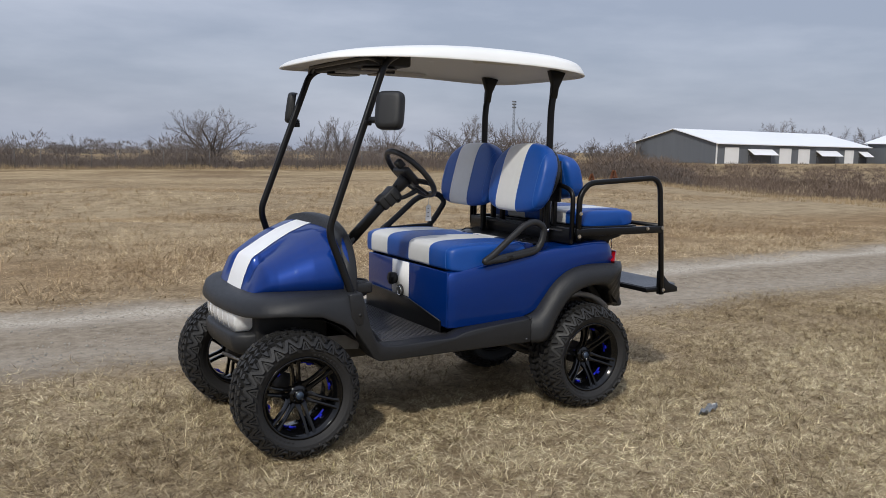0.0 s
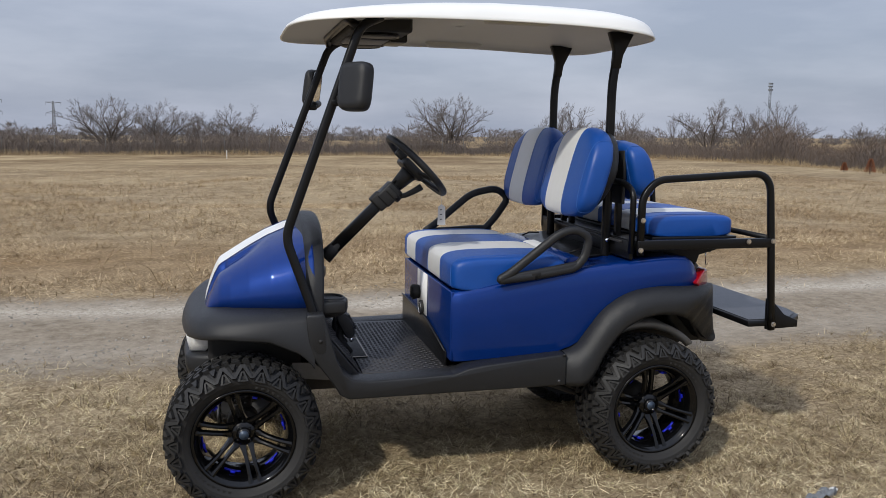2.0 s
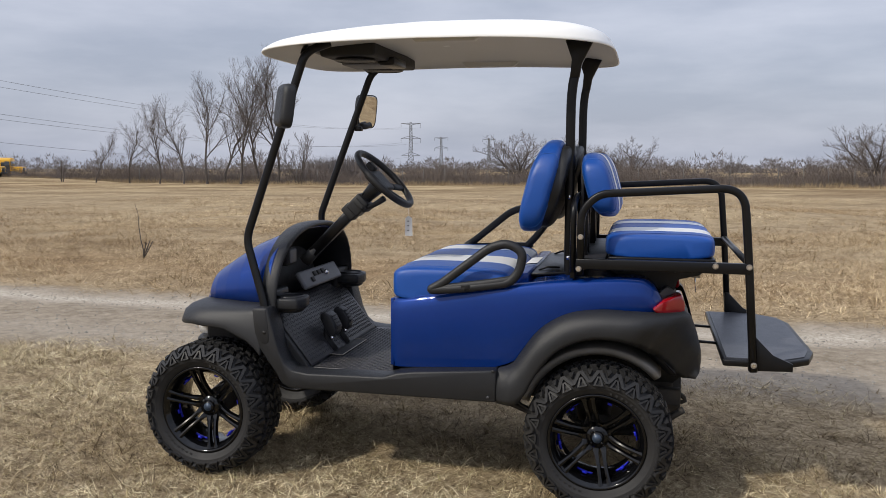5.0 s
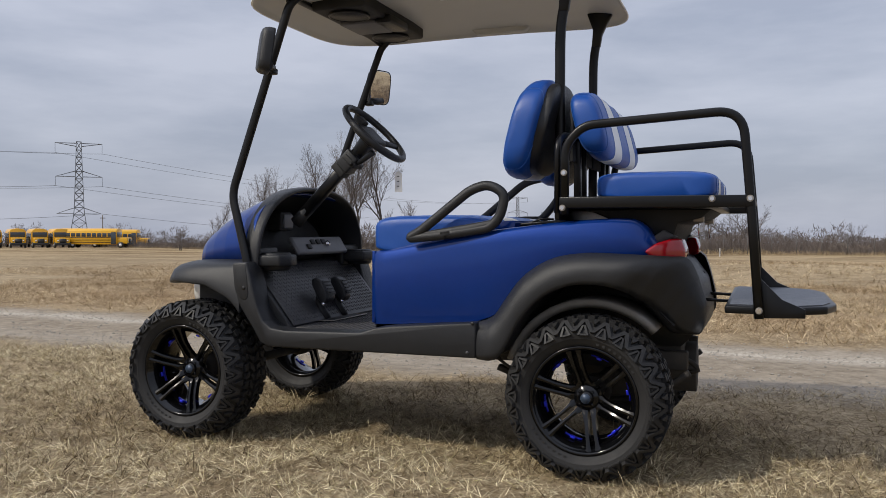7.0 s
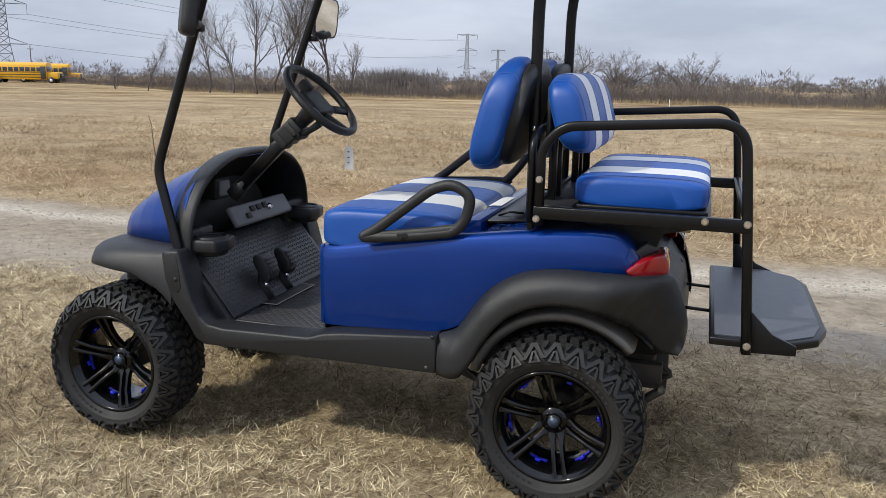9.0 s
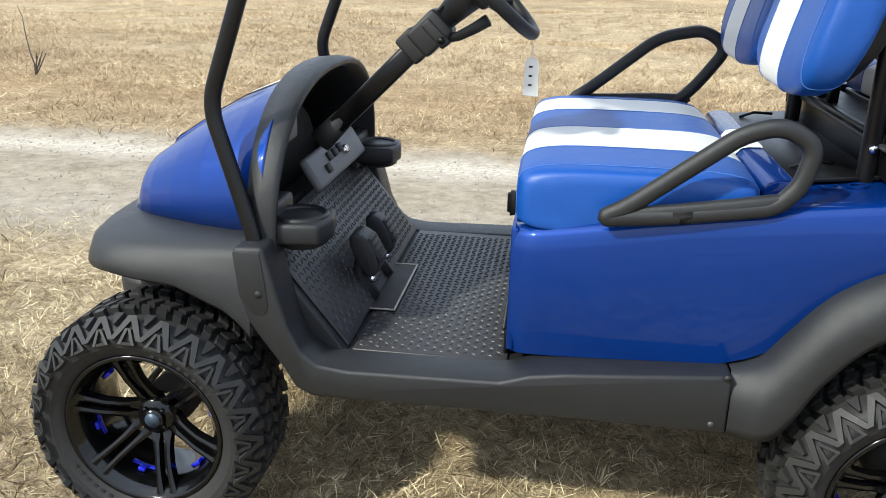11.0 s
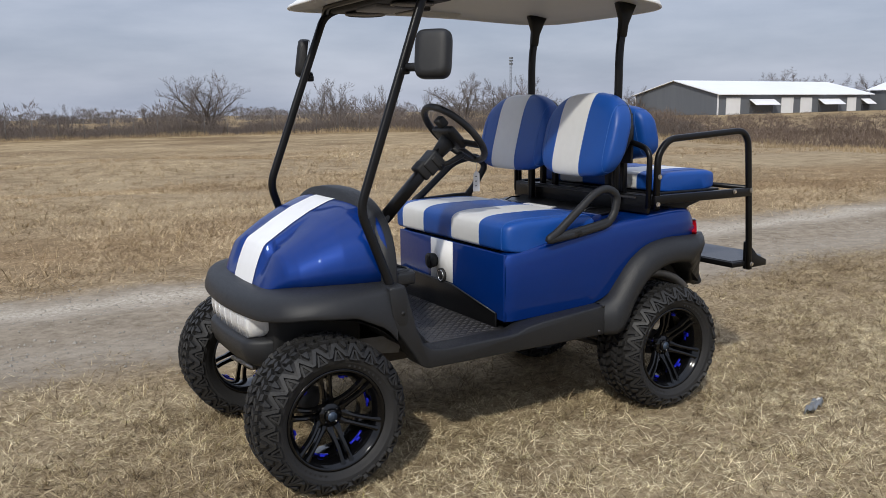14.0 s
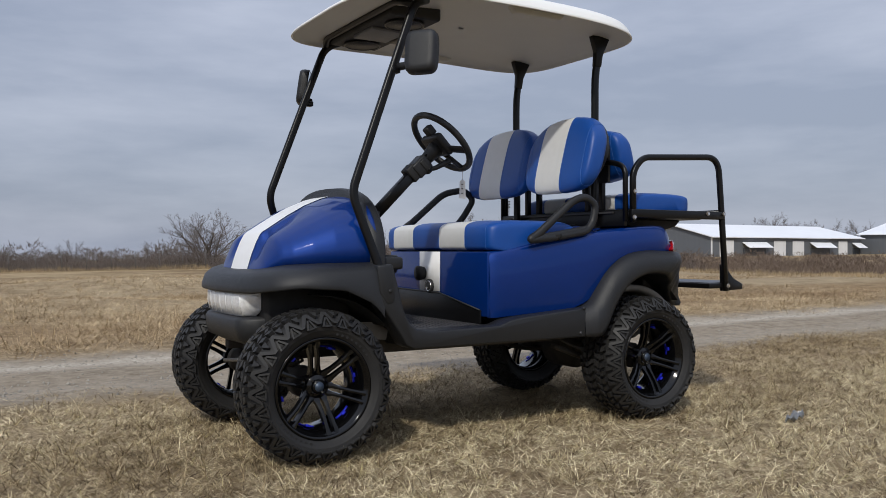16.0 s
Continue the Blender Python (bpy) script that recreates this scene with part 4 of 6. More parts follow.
# ---- posts, roof, rails ----
for s in (-1, 1):
    line = filleted([(-0.563, 0.495 * s, 0.665), (-0.572, 0.49 * s, 0.74), (-0.668 - 0.022 * (s > 0), 0.455 * s - 0.025 * (s > 0), 1.015 + 0.030 * (s > 0)), (-0.388 - 0.012 * (s > 0), 0.452 * s - 0.015 * (s > 0), 1.795), (-0.30, 0.40 * s, 1.835)], 0.05)
    strut = part("windshield_strut", tube(line, 0.0135, 0.0175, 14, side_dir=(0, 1, 0), power=0.8), FRAME, cart, "black steel front roof strut")
    part("strut_foot", box(-0.60, -0.545, 0.47 * s - 0.014, 0.47 * s + 0.03 * s + 0.014, 0.69, 0.73, 0.006), PLASTIC, strut)
    post = [(0.690, 0.318 * s, 0.86), (0.690, 0.318 * s, 1.10), (0.688, 0.322 * s, 1.45), (0.690, 0.322 * s, 1.62), (0.704, 0.322 * s, 1.72), (0.714, 0.322 * s, 1.84)]
    rear_post = part("roof_post", tube(spline(post, 0.03), 0.014, 0.019, 14, power=0.75), FRAME, cart, "black steel rear roof post")
    fan = extrude_poly([(0.682, 1.68), (0.687, 1.755), (0.660, 1.83), (0.775, 1.83), (0.752, 1.785), (0.727, 1.735), (0.718, 1.68)], "y", 0.322 * s - 0.016, 0.322 * s + 0.016, 0.006)
    part("post_head", fan, FRAME, rear_post)
    for z in (0.965, 1.21):
        part("bolt", cyl((0.690, 0.318 * s + 0.016 * s, z), (0, 1, 0), 0.009, 0.010, 12), CHROME, rear_post)
    # hip restraint
    far = 1 if s > 0 else 0
    d = -0.07 * far
    corners = [(0.150 + d, 0.836 + 0.07 * far), (0.20 + d, 0.862 + 0.075 * far), (0.40 + d, 1.016 + 0.085 * far), (0.47 - 0.01 * far, 1.036 + 0.090 * far), (0.533 - 0.005 * far, 1.00 + 0.075 * far), (0.515 - 0.06 * far, 0.92 + 0.05 * far), (0.475 - 0.08 * far, 0.878 + 0.03 * far), (0.30 + d, 0.850 + 0.055 * far)]
    around = corners[-2:] + corners + corners[:2]
    path = filleted([(x, 0.505 * s, z) for x, z in around], 0.05, 8)
    cut = [k for k, q in enumerate(path) if (q - Vector((corners[-1][0], 0.505 * s, corners[-1][1]))).length < 0.03]
    path = path[cut[0]:cut[-1]]
    arm = part("hip_restraint", tube(path, 0.0155, 0.0180, 14, closed=True), PLASTIC, cart, "black moulded hip restraint arm")
    part("restraint_base", tube([(0.158 + d, 0.503 * s, 0.836 + 0.07 * far), (0.20 + d, 0.504 * s, 0.845 + 0.065 * far), (0.30 + d, 0.505 * s, 0.858 + 0.055 * far), (0.40 + d, 0.505 * s, 0.872 + 0.045 * far), (0.485 + d, 0.505 * s, 0.888 + 0.03 * far), (0.505 + d, 0.505 * s, 0.897 + 0.03 * far)], 0.013, 0.019, 12, power=0.8, taper=lambda t: lerp_table([(0, 0.55), (0.2, 0.85), (0.6, 1.05), (0.85, 1.0), (1, 0.6)], t)), PLASTIC, arm)
    # mirrors
    mm = pose(-0.424 - 0.022 * (s + 1), 0.574 * s - 0.018 * (s + 1), 1.568 + 0.019 * (s + 1), 0, 8, 40 if s < 0 else -25)
    rows = []
    for x, k in ((-0.030, 0.55), (-0.028, 0.80), (-0.020, 0.93), (-0.006, 0.99), (0.012, 1.0), (0.019, 0.985), (0.019, 0.93), (0.016, 0.90)):
        rows.append([mm @ Vector((x, 0.067 * k * math.copysign(abs(math.cos(a)) ** 0.42, math.cos(a)), 0.088 * (1 - (1 - k) * 0.7) * math.copysign(abs(math.sin(a)) ** 0.42, math.sin(a)))) for a in [2 * math.pi * j / 48 for j in range(48)]])
    mirror = part("side_mirror", loft(rows, closed=True, cap=True), PLASTIC, cart, "black side mirror")
    part("mirror_glass", loft([[mm @ Vector((x, 0.061 * k * math.copysign(abs(math.cos(a)) ** 0.42, math.cos(a)), 0.082 * k * math.copysign(abs(math.sin(a)) ** 0.42, math.sin(a)))) for a in [2 * math.pi * j / 48 for j in range(48)]] for x, k in ((0.0155, 1.0), (0.0185, 1.0), (0.0190, 0.985))], closed=True, cap=True), MIRROR, mirror, smooth=False)
    part("mirror_arm", tube([(-0.472, 0.452 * s, 1.525), (-0.455, 0.50 * s, 1.525), (-0.44, 0.53 * s, 1.535)], 0.014, 0.016, 10), PLASTIC, mirror)
    part("mirror_clamp", box(-0.498, -0.458, 0.452 * s - 0.016, 0.452 * s + 0.02, 1.50, 1.525, 0.006), FRAME, mirror)


def roof_edge(t, s=1.0):
    c, k = math.cos(t), math.sin(t)
    n = 5.0 if c > 0 else 4.4
    x = math.copysign(abs(c) ** (2 / n), c) * 0.749 * s
    y = math.copysign(abs(k) ** (2 / n), k) * 0.546 * s
    return 0.106 + x, y - 0.024


def build_roof():
    rings = [(0.992, 0.001), (0.999, 0.0), (1.002, 0.004), (0.994, 0.014), (0.980, 0.030), (0.962, 0.045), (0.938, 0.057), (0.90, 0.067), (0.82, 0.079), (0.64, 0.092), (0.42, 0.100), (0.2, 0.104), (0.02, 0.105)]
    under = [(0.992, 0.001), (0.985, 0.004), (0.97, 0.012), (0.95, 0.018), (0.80, 0.028), (0.5, 0.038), (0.02, 0.040)]

    def ring(s, dz):
        out = []
        for i in range(96):
            x, y = roof_edge(2 * math.pi * i / 96, s)
            # the rear edge stands steeper than the sloping front
            steep = 0.45 * step01((x - 0.3) / 0.4)
            x, y = (u + (v - u) * steep for u, v in zip((x, y), roof_edge(2 * math.pi * i / 96, 0.5 + 0.5 * s)))
            rim = 1.819 - (0.034 if x > 0.15 else 0.020) * ((x - 0.15) / 0.78) ** 2
            grow = 0.62 + 0.38 * step01((x + 0.68) / 0.9)
            out.append((x, y, rim + dz * (grow if dz > 0.02 else 1)))
        return out
    roof = part("roof", loft([ring(*r) for r in rings], closed=True), ROOF, cart, "white moulded plastic roof canopy")
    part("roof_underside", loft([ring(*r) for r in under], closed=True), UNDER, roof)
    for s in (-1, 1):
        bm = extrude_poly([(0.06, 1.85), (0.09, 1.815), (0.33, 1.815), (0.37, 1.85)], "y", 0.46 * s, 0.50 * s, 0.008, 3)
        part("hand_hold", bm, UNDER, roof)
    console = part("overhead_console", box(-0.40, -0.15, -0.27, 0.38, 1.796, 1.86, 0.012, 3), CAVITY, cart, "black overhead console with speakers")
    for y in (-0.16, 0.27):
        part("speaker", cyl((-0.275, y, 1.792), (0, 0, 1), 0.085, 0.012, 28), PLASTIC, console)
        part("speaker_ring", tube([(-0.275 + 0.085 * math.cos(a), y + 0.085 * math.sin(a), 1.788) for a in [2 * math.pi * k / 28 for k in range(28)]], 0.005, 0.005, 8, side_dir=(0, 0, 1), closed=True), FRAME, console)
    part("radio_face", box(-0.20, -0.128, -0.06, 0.14, 1.778, 1.815, 0.008), FRAME, console)
    part("console_plate", box(-0.38, -0.205, -0.05, 0.15, 1.782, 1.800, 0.006), DASH, console)
    part("front_crossbar", tube(filleted([(-0.392, -0.45, 1.79), (-0.42, -0.36, 1.825), (-0.42, 0.36, 1.825), (-0.392, 0.45, 1.79)], 0.05), 0.015, 0.017, 12, side_dir=(0, 0, 1)), FRAME, cart)


build_roof()

# rear seat kit
kit = part("rear_seat_frame", box(0.735, 1.262, -0.47, 0.47, 0.945, 0.966, 0.004), FRAME, cart, "black steel rear seat frame")
part("seat_board", box(0.85, 1.252, -0.43, 0.43, 0.966, 0.986, 0.004), FRAME, kit)
part("kit_tray", box(0.70, 0.84, -0.43, 0.43, 0.966, 0.976, 0.002), MAT_RUBBER, kit)
part("front_riser", box(0.712, 0.730, -0.500, 0.500, 0.905, 0.985, 0.004), FRAME, kit)
part("kit_skirt", extrude_poly([(0.80, 0.945), (1.235, 0.945), (1.20, 0.915), (1.12, 0.895), (1.09, 0.80), (0.95, 0.88)], "y", -0.36, 0.36, 0.006), CAVITY, kit)
for s in (-1, 1):
    y = 0.515 * s
    rail = filleted([(0.752, y, 0.925), (0.752, y, 1.165), (0.815, y, 1.232), (1.335, y, 1.262), (1.362, y, 0.97), (1.392, y, 0.585)], 0.085, 9)
    side_rail = part("side_rail", tube(rail, 0.0130, 0.0150, 14, power=0.7), FRAME, kit, "bent black steel grab rail")
    part("lower_rail", box(0.735, 1.372, y - 0.0135, y + 0.0135, 0.946, 0.986, 0.004), FRAME, kit)
    part("gusset", extrude_poly([(1.375, 0.585), (1.372, 0.72), (1.39, 0.72), (1.46, 0.648), (1.53, 0.618), (1.53, 0.590)], "y", y - 0.008 - 0.016 * s, y + 0.008 - 0.016 * s, 0.002), FRAME, kit)
    for x, z in ((0.747, 0.947), (0.752, 1.069), (1.244, 0.974), (1.361, 0.974), (1.391, 0.612)):
        bolt = part("bolt", cyl((x, y + 0.0185 * s, z), (0, 1, 0), 0.0078, 0.008, 6), CHROME, kit, "zinc-plated bolt head", smooth=False)
        part("washer", cyl((x, y + 0.0165 * s, z), (0, 1, 0), 0.0112, 0.003, 16), STEEL, bolt, smooth=False)
    part("back_plate", box(0.735, 0.750, 0.19 * s - 0.175, 0.19 * s + 0.175, 1.12, 1.345, 0.004), CAVITY, kit)
    for yy in (0.30, 0.20):
        part("seat_back_leg", box(0.74, 0.765, yy * s - 0.014, yy * s + 0.014, 0.97, 1.20, 0.003), FRAME, kit)
    part("step_arm", tube([(1.15, 0.17 * s, 0.618), (1.30, 0.17 * s, 0.612)], 0.006, 0.006, 8), FRAME, kit)
    part("latch_bracket", box(1.17, 1.205, 0.3 * s - 0.02, 0.3 * s + 0.02, 0.90, 0.94, 0.003), STEEL, kit)
    part("latch_rod", tube([(1.185, 0.3 * s, 0.92), (1.19, 0.3 * s, 0.84)], 0.003, 0.003, 6), CHROME, kit)
part("support_hoop", tube(filleted([(0.722, -0.496, 0.93), (0.722, -0.496, 1.185), (0.724, -0.40, 1.215), (0.724, 0.40, 1.215), (0.722, 0.496, 1.185), (0.722, 0.496, 0.93)], 0.06, 8), 0.0125, 0.0135, 12, side_dir=(1, 0, 0)), FRAME, kit, "bent black steel support hoop")
part("crossbar", tube([(1.36, -0.515, 0.985), (1.36, 0.515, 0.985)], 0.012, 0.014, 10, side_dir=(0, 0, 1)), FRAME, kit).location = (0, 0, 0)
step = part("foot_plate", extrude_poly([(1.285, -0.505), (1.285, 0.505), (1.50, 0.505), (1.60, 0.42), (1.635, 0.30), (1.635, -0.30), (1.60, -0.42), (1.50, -0.505)], "z", 0.598, 0.624, 0.006, 2), FRAME, kit, "black folding foot plate")
part("step_mat", extrude_poly([(1.30, -0.485), (1.30, 0.485), (1.49, 0.485), (1.585, 0.405), (1.615, 0.29), (1.615, -0.29), (1.585, -0.405), (1.49, -0.485)], "z", 0.6235, 0.6275), mat("step_mat_grey", (0.055, 0.058, 0.068), 0.38, 0, 0.1, 30, 0.3, 500), step, "grey ribbed foot mat", smooth=False)


# ---- wheels ----
TREAD = [(0.0, 0.0, 0.270), (0.45, 0.066, 0.270), (0.62, 0.092, 0.264), (0.75, 0.109, 0.254), (0.88, 0.119, 0.242), (1.0, 0.124, 0.226)]


def tread_point(a, v, h):
    s = abs(v)
    y = lerp_table([(p, q) for p, q, _ in TREAD], s)
    r = lerp_table([(p, q) for p, _, q in TREAD], s)
    k = min(1.0, max(0.0, (s - 0.35) / 0.6))
    ny, nr = math.sin(k * 1.25), math.cos(k * 1.25)
    r += h * nr
    y = math.copysign(y + h * ny, v)
    return Vector((r * math.cos(a), y, r * math.sin(a)))


def add_block(bm, poly, h):
    """A tread block from a polygon in (angle, across)."""
    lo = [bm.verts.new(tread_point(a, v, -0.004)) for a, v in poly]
    ca, cv = sum(p[0] for p in poly) / len(poly), sum(p[1] for p in poly) / len(poly)
    hi = [bm.verts.new(tread_point(a + (ca - a) * 0.07, v + (cv - v) * 0.07, h)) for a, v in poly]
    n = len(poly)
    bm.faces.new(hi)
    for i in range(n):
        bm.faces.new((lo[i], lo[(i + 1) % n], hi[(i + 1) % n], hi[i]))


def build_wheel():
    rim_prof = [(0.176, 0.10), (0.168, 0.09), (0.160, 0.06), (0.155, -0.02), (0.163, -0.075), (0.172, -0.088), (0.186, -0.094), (0.190, -0.099), (0.189, -0.106), (0.181, -0.108), (0.177, -0.102), (0.170, -0.094), (0.160, -0.082), (0.150, -0.02), (0.154, 0.06), (0.164, 0.09)]
    turn = [2 * math.pi * k / 56 for k in range(57)]
    wheel = part("wheel", loft([[(r * math.cos(a), y, r * math.sin(a)) for r, y in rim_prof] for a in turn], closed=True), RIM, cart, "gloss black alloy wheel with blue inserts")
    side = [(0.172, -0.090), (0.186, -0.098), (0.193, -0.107), (0.205, -0.114), (0.214, -0.119), (0.217, -0.1215), (0.221, -0.1195), (0.226, -0.124), (0.242, -0.119), (0.254, -0.109), (0.264, -0.092), (0.270, -0.066), (0.271, 0.0)]
    prof = side + [(r, -y) for r, y in side[-2::-1]]
    bm = loft([[(r * math.cos(a), y, r * math.sin(a)) for r, y in prof] for a in turn])
    carcass = bm
    bm = bmesh.new()
    n = 24
    p = 2 * math.pi / n
    for i in range(n):
        a = i * p
        for s in (-1, 1):
            b = a + (0.5 * p if s > 0 else 0)
            # zigzag ridge over the shoulder, with a wedge in each opening
            for a0, a1 in ((0.0, 0.5), (1.0, 0.5)):
                add_block(bm, [(b + (a0 - 0.12) * p, s * 0.55), (b + (a0 + 0.12) * p, s * 0.55), (b + (a1 + 0.10) * p, s * 0.93), (b + (a1 - 0.10) * p, s * 0.93)], 0.0165)
            for f in (-1, 1):
                add_block(bm, [(b + 0.34 * f * p, s * 1.0), (b + 0.20 * f * p, s * 1.0), (b - 0.02 * f * p, s * 0.74), (b + 0.08 * f * p, s * 0.74)], 0.0115)
            add_block(bm, [(b - 0.30 * p, s * 1.0), (b + 0.30 * p, s * 1.0), (b + 0.22 * p, s * 0.955), (b - 0.22 * p, s * 0.955)], 0.0095)
            add_block(bm, [(b + 0.33 * p, s * 0.50), (b + 0.67 * p, s * 0.50), (b + 0.535 * p, s * 0.70), (b + 0.465 * p, s * 0.70)], 0.0150)
            # chevron centre blocks
            add_block(bm, [(b - 0.04 * p, s * 0.05), (b + 0.30 * p, s * 0.05), (b + 0.55 * p, s * 0.23), (b + 0.20 * p, s * 0.23)], 0.0175)
            add_block(bm, [(b + 0.52 * p, s * 0.05), (b + 0.78 * p, s * 0.05), (b + 0.98 * p, s * 0.21), (b + 0.72 * p, s * 0.21)], 0.0175)
            add_block(bm, [(b + 0.20 * p, s * 0.31), (b + 0.56 * p, s * 0.31), (b + 0.42 * p, s * 0.46), (b + 0.10 * p, s * 0.46)], 0.0175)
            add_block(bm, [(b + 0.76 * p, s * 0.28), (b + 1.04 * p, s * 0.28), (b + 0.94 * p, s * 0.42), (b + 0.66 * p, s * 0.42)], 0.0175)
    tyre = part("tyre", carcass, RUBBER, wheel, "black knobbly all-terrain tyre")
    tread = tagged(part("tread", bm, TREAD_RUBBER, tyre, "dusty zigzag tread blocks"), "dusty zigzag tread blocks", kind="stuff")
    sharp(tread, 35)
    # raised sidewall lettering as plain bars
    for k0 in (0.6, 3.7):
        for k in range(8):
            bm = bmesh.new()
            a = k0 + 0.105 * k
            c = Vector((0.2045 * math.cos(a), -0.1145, 0.2045 * math.sin(a)))
            add_box(bm, -0.0045, 0.0045, -0.0007, 0.0007, -0.006, 0.006, m=Matrix.Translation(c) @ Matrix.Rotation(-a + math.pi / 2, 4, "Y"))
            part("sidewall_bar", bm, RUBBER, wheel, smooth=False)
    # six pairs of spokes
    for k in range(6):
        a = 2 * math.pi * k / 6 + radians(43)
        rot = Matrix.Rotation(-a, 4, "Y")
        for s in (-1, 1):
            bm = loft([[(r, y + dy, z * s + dz * w) for dy, dz in ((-0.006, -0.0062), (-0.009, 0), (-0.006, 0.0062), (0.014, 0.008), (0.014, -0.008))] for r, y, z, w in ((0.030, -0.030, 0.0135, 2.1), (0.050, -0.038, 0.0150, 1.75), (0.062, -0.046, 0.0145, 1.25), (0.085, -0.058, 0.0135, 1.0), (0.115, -0.073, 0.0140, 1.0), (0.145, -0.082, 0.0155, 1.05), (0.163, -0.088, 0.0165, 1.3), (0.174, -0.092, 0.0175, 1.8))], closed=True, cap=True)
            bmesh.ops.transform(bm, matrix=rot, verts=bm.verts)
            sharp(part("spoke", bm, RIM, wheel), 30)
        b = a + math.pi / 6
        rot = Matrix.Rotation(-b, 4, "Y")
        arc = [(0.1495 * math.cos(t), -0.034, 0.1495 * math.sin(t)) for t in (-0.21, -0.14, -0.07, 0.0, 0.07, 0.14, 0.21)]
        bm = tube(arc, 0.006, 0.0028, 8, power=0.6)
        add_box(bm, 0.142, 0.151, -0.058, -0.038, -0.009, 0.009, 0.002)
        bmesh.ops.transform(bm, matrix=rot, verts=bm.verts)
        part("blue_insert", bm, ACCENT, wheel, "blue anodised wheel insert")
    hub = part("hub_cap", cyl((0, -0.030, 0), (0, -1, 0), 0.056, 0.03, 28, 0.042), RIM, wheel)
    part("cap_rim", cyl((0, -0.050, 0), (0, -1, 0), 0.028, 0.018, 24, 0.025), RIM, wheel)
    part("cap_disc", cyl((0, -0.0595, 0), (0, -1, 0), 0.018, 0.002, 20), mat("cap_blue_grey", (0.045, 0.065, 0.10), 0.4, 0.3, 0.1, 60), wheel)
    for k in range(4):
        a = math.pi / 4 + k * math.pi / 2
        part("lug_nut", cyl((0.030 * math.cos(a), -0.047, 0.030 * math.sin(a)), (0, 1, 0), 0.006, 0.012, 6), RIM, wheel)
    part("brake_drum", cyl((0, 0.085, 0), (0, 1, 0), 0.060, 0.09, 28), DIRTY_STEEL, wheel)
    return wheel


def copy_part(ob, m):
    made = {}
    for o in (ob, *ob.children_recursive):
        made[o] = o.copy()
        scene.collection.objects.link(made[o])
        made[o].parent = made.get(o.parent, o.parent)
    made[ob].matrix_basis = m
    return made[ob]


first_wheel = build_wheel()
first_wheel.matrix_basis = pose(-0.832, -0.468, 0.286, 0, 0, 0)
copy_part(first_wheel, pose(0.832, -0.468, 0.286, 0, 1, 0))
copy_part(first_wheel, pose(-0.832, 0.468, 0.286, 0, 12, 180))
copy_part(first_wheel, pose(0.832, 0.468, 0.286, 0, 77, 180))

# undercarriage
chassis = part("chassis", box(-0.90, 1.12, -0.17, 0.17, 0.36, 0.45, 0.01), DIRTY_STEEL, cart, "dark steel chassis with lift kit")
for s in (-1, 1):
    part("frame_rail", box(-0.95, 1.15, 0.24 * s - 0.025, 0.24 * s + 0.025, 0.36, 0.43, 0.006), DIRTY_STEEL, chassis)
    part("leaf_spring", tube(spline([(0.45, 0.30 * s, 0.34), (0.65, 0.30 * s, 0.27), (0.832, 0.30 * s, 0.245), (1.02, 0.30 * s, 0.27), (1.16, 0.30 * s, 0.36)]), 0.022, 0.012, 8, power=0.5), DIRTY_STEEL, chassis)
    part("shock", tube([(0.76, 0.26 * s, 0.28), (0.72, 0.26 * s, 0.50)], 0.022, 0.022, 10), DIRTY_STEEL, chassis)
    part("control_arm", tube([(-0.80, 0.12 * s, 0.33), (-0.832, 0.38 * s, 0.25)], 0.02, 0.016, 8), DIRTY_STEEL, chassis)
    part("spring", tube([(-0.832 + 0.03 * math.cos(k * 0.7), 0.28 * s + 0.03 * math.sin(k * 0.7), 0.28 + 0.0045 * k) for k in range(50)], 0.006, 0.006, 6), DIRTY_STEEL, chassis)
    part("tie_rod", tube([(-0.93, 0.05 * s, 0.33), (-0.92, 0.37 * s, 0.29)], 0.009, 0.009, 8), STEEL, chassis)
    part("brake_cable", tube(spline([(0.45, 0.33 * s, 0.38), (0.55, 0.36 * s, 0.33), (0.70, 0.36 * s, 0.29)]), 0.006, 0.006, 6), DIRTY_STEEL, chassis)
part("rear_axle", tube([(0.832, -0.40, 0.286), (0.832, 0.40, 0.286)], 0.038, 0.038, 14, side_dir=(1, 0, 0)), DIRTY_STEEL, chassis)
part("differential", cyl((0.832, 0.06, 0.286), (0, 1, 0), 0.11, 0.16, 20), DIRTY_STEEL, chassis)
part("front_axle", tube([(-0.832, -0.38, 0.26), (-0.832, 0.38, 0.26)], 0.022, 0.022, 10, side_dir=(1, 0, 0)), DIRTY_STEEL, chassis)
part("motor", cyl((1.03, 0.06, 0.33), (1, 0, 0), 0.10, 0.26, 20), DIRTY_STEEL, chassis)
part("battery_tray", box(0.05, 0.62, -0.40, 0.40, 0.40, 0.53, 0.02), CAVITY, chassis)
part("tow_hook", tube(spline([(1.06, -0.10, 0.40), (1.15, -0.10, 0.37), (1.175, -0.10, 0.34), (1.14, -0.10, 0.33)]), 0.010, 0.010, 8), DIRTY_STEEL, chassis)


# ---- surroundings ----
def at_azimuth(deg, dist, z=0.0):
    """A place by compass angle (0 straight over the cart, right positive) and distance."""
    a = radians(deg)
    return Vector((dist * math.sin(a), -3.6 + dist * math.cos(a), z))


def stand(deg, dist):
    p = at_azimuth(deg, dist)
    return Vector((p.x, p.y, ground_z(p.x, p.y)))


def raw_mesh(name, verts, faces, material, smooth=False):
    me = bpy.data.meshes.new(name)
    me.from_pydata(verts, [], faces)
    me.materials.append(material)
    if smooth:
        me.shade_smooth()
    return new(name, me)


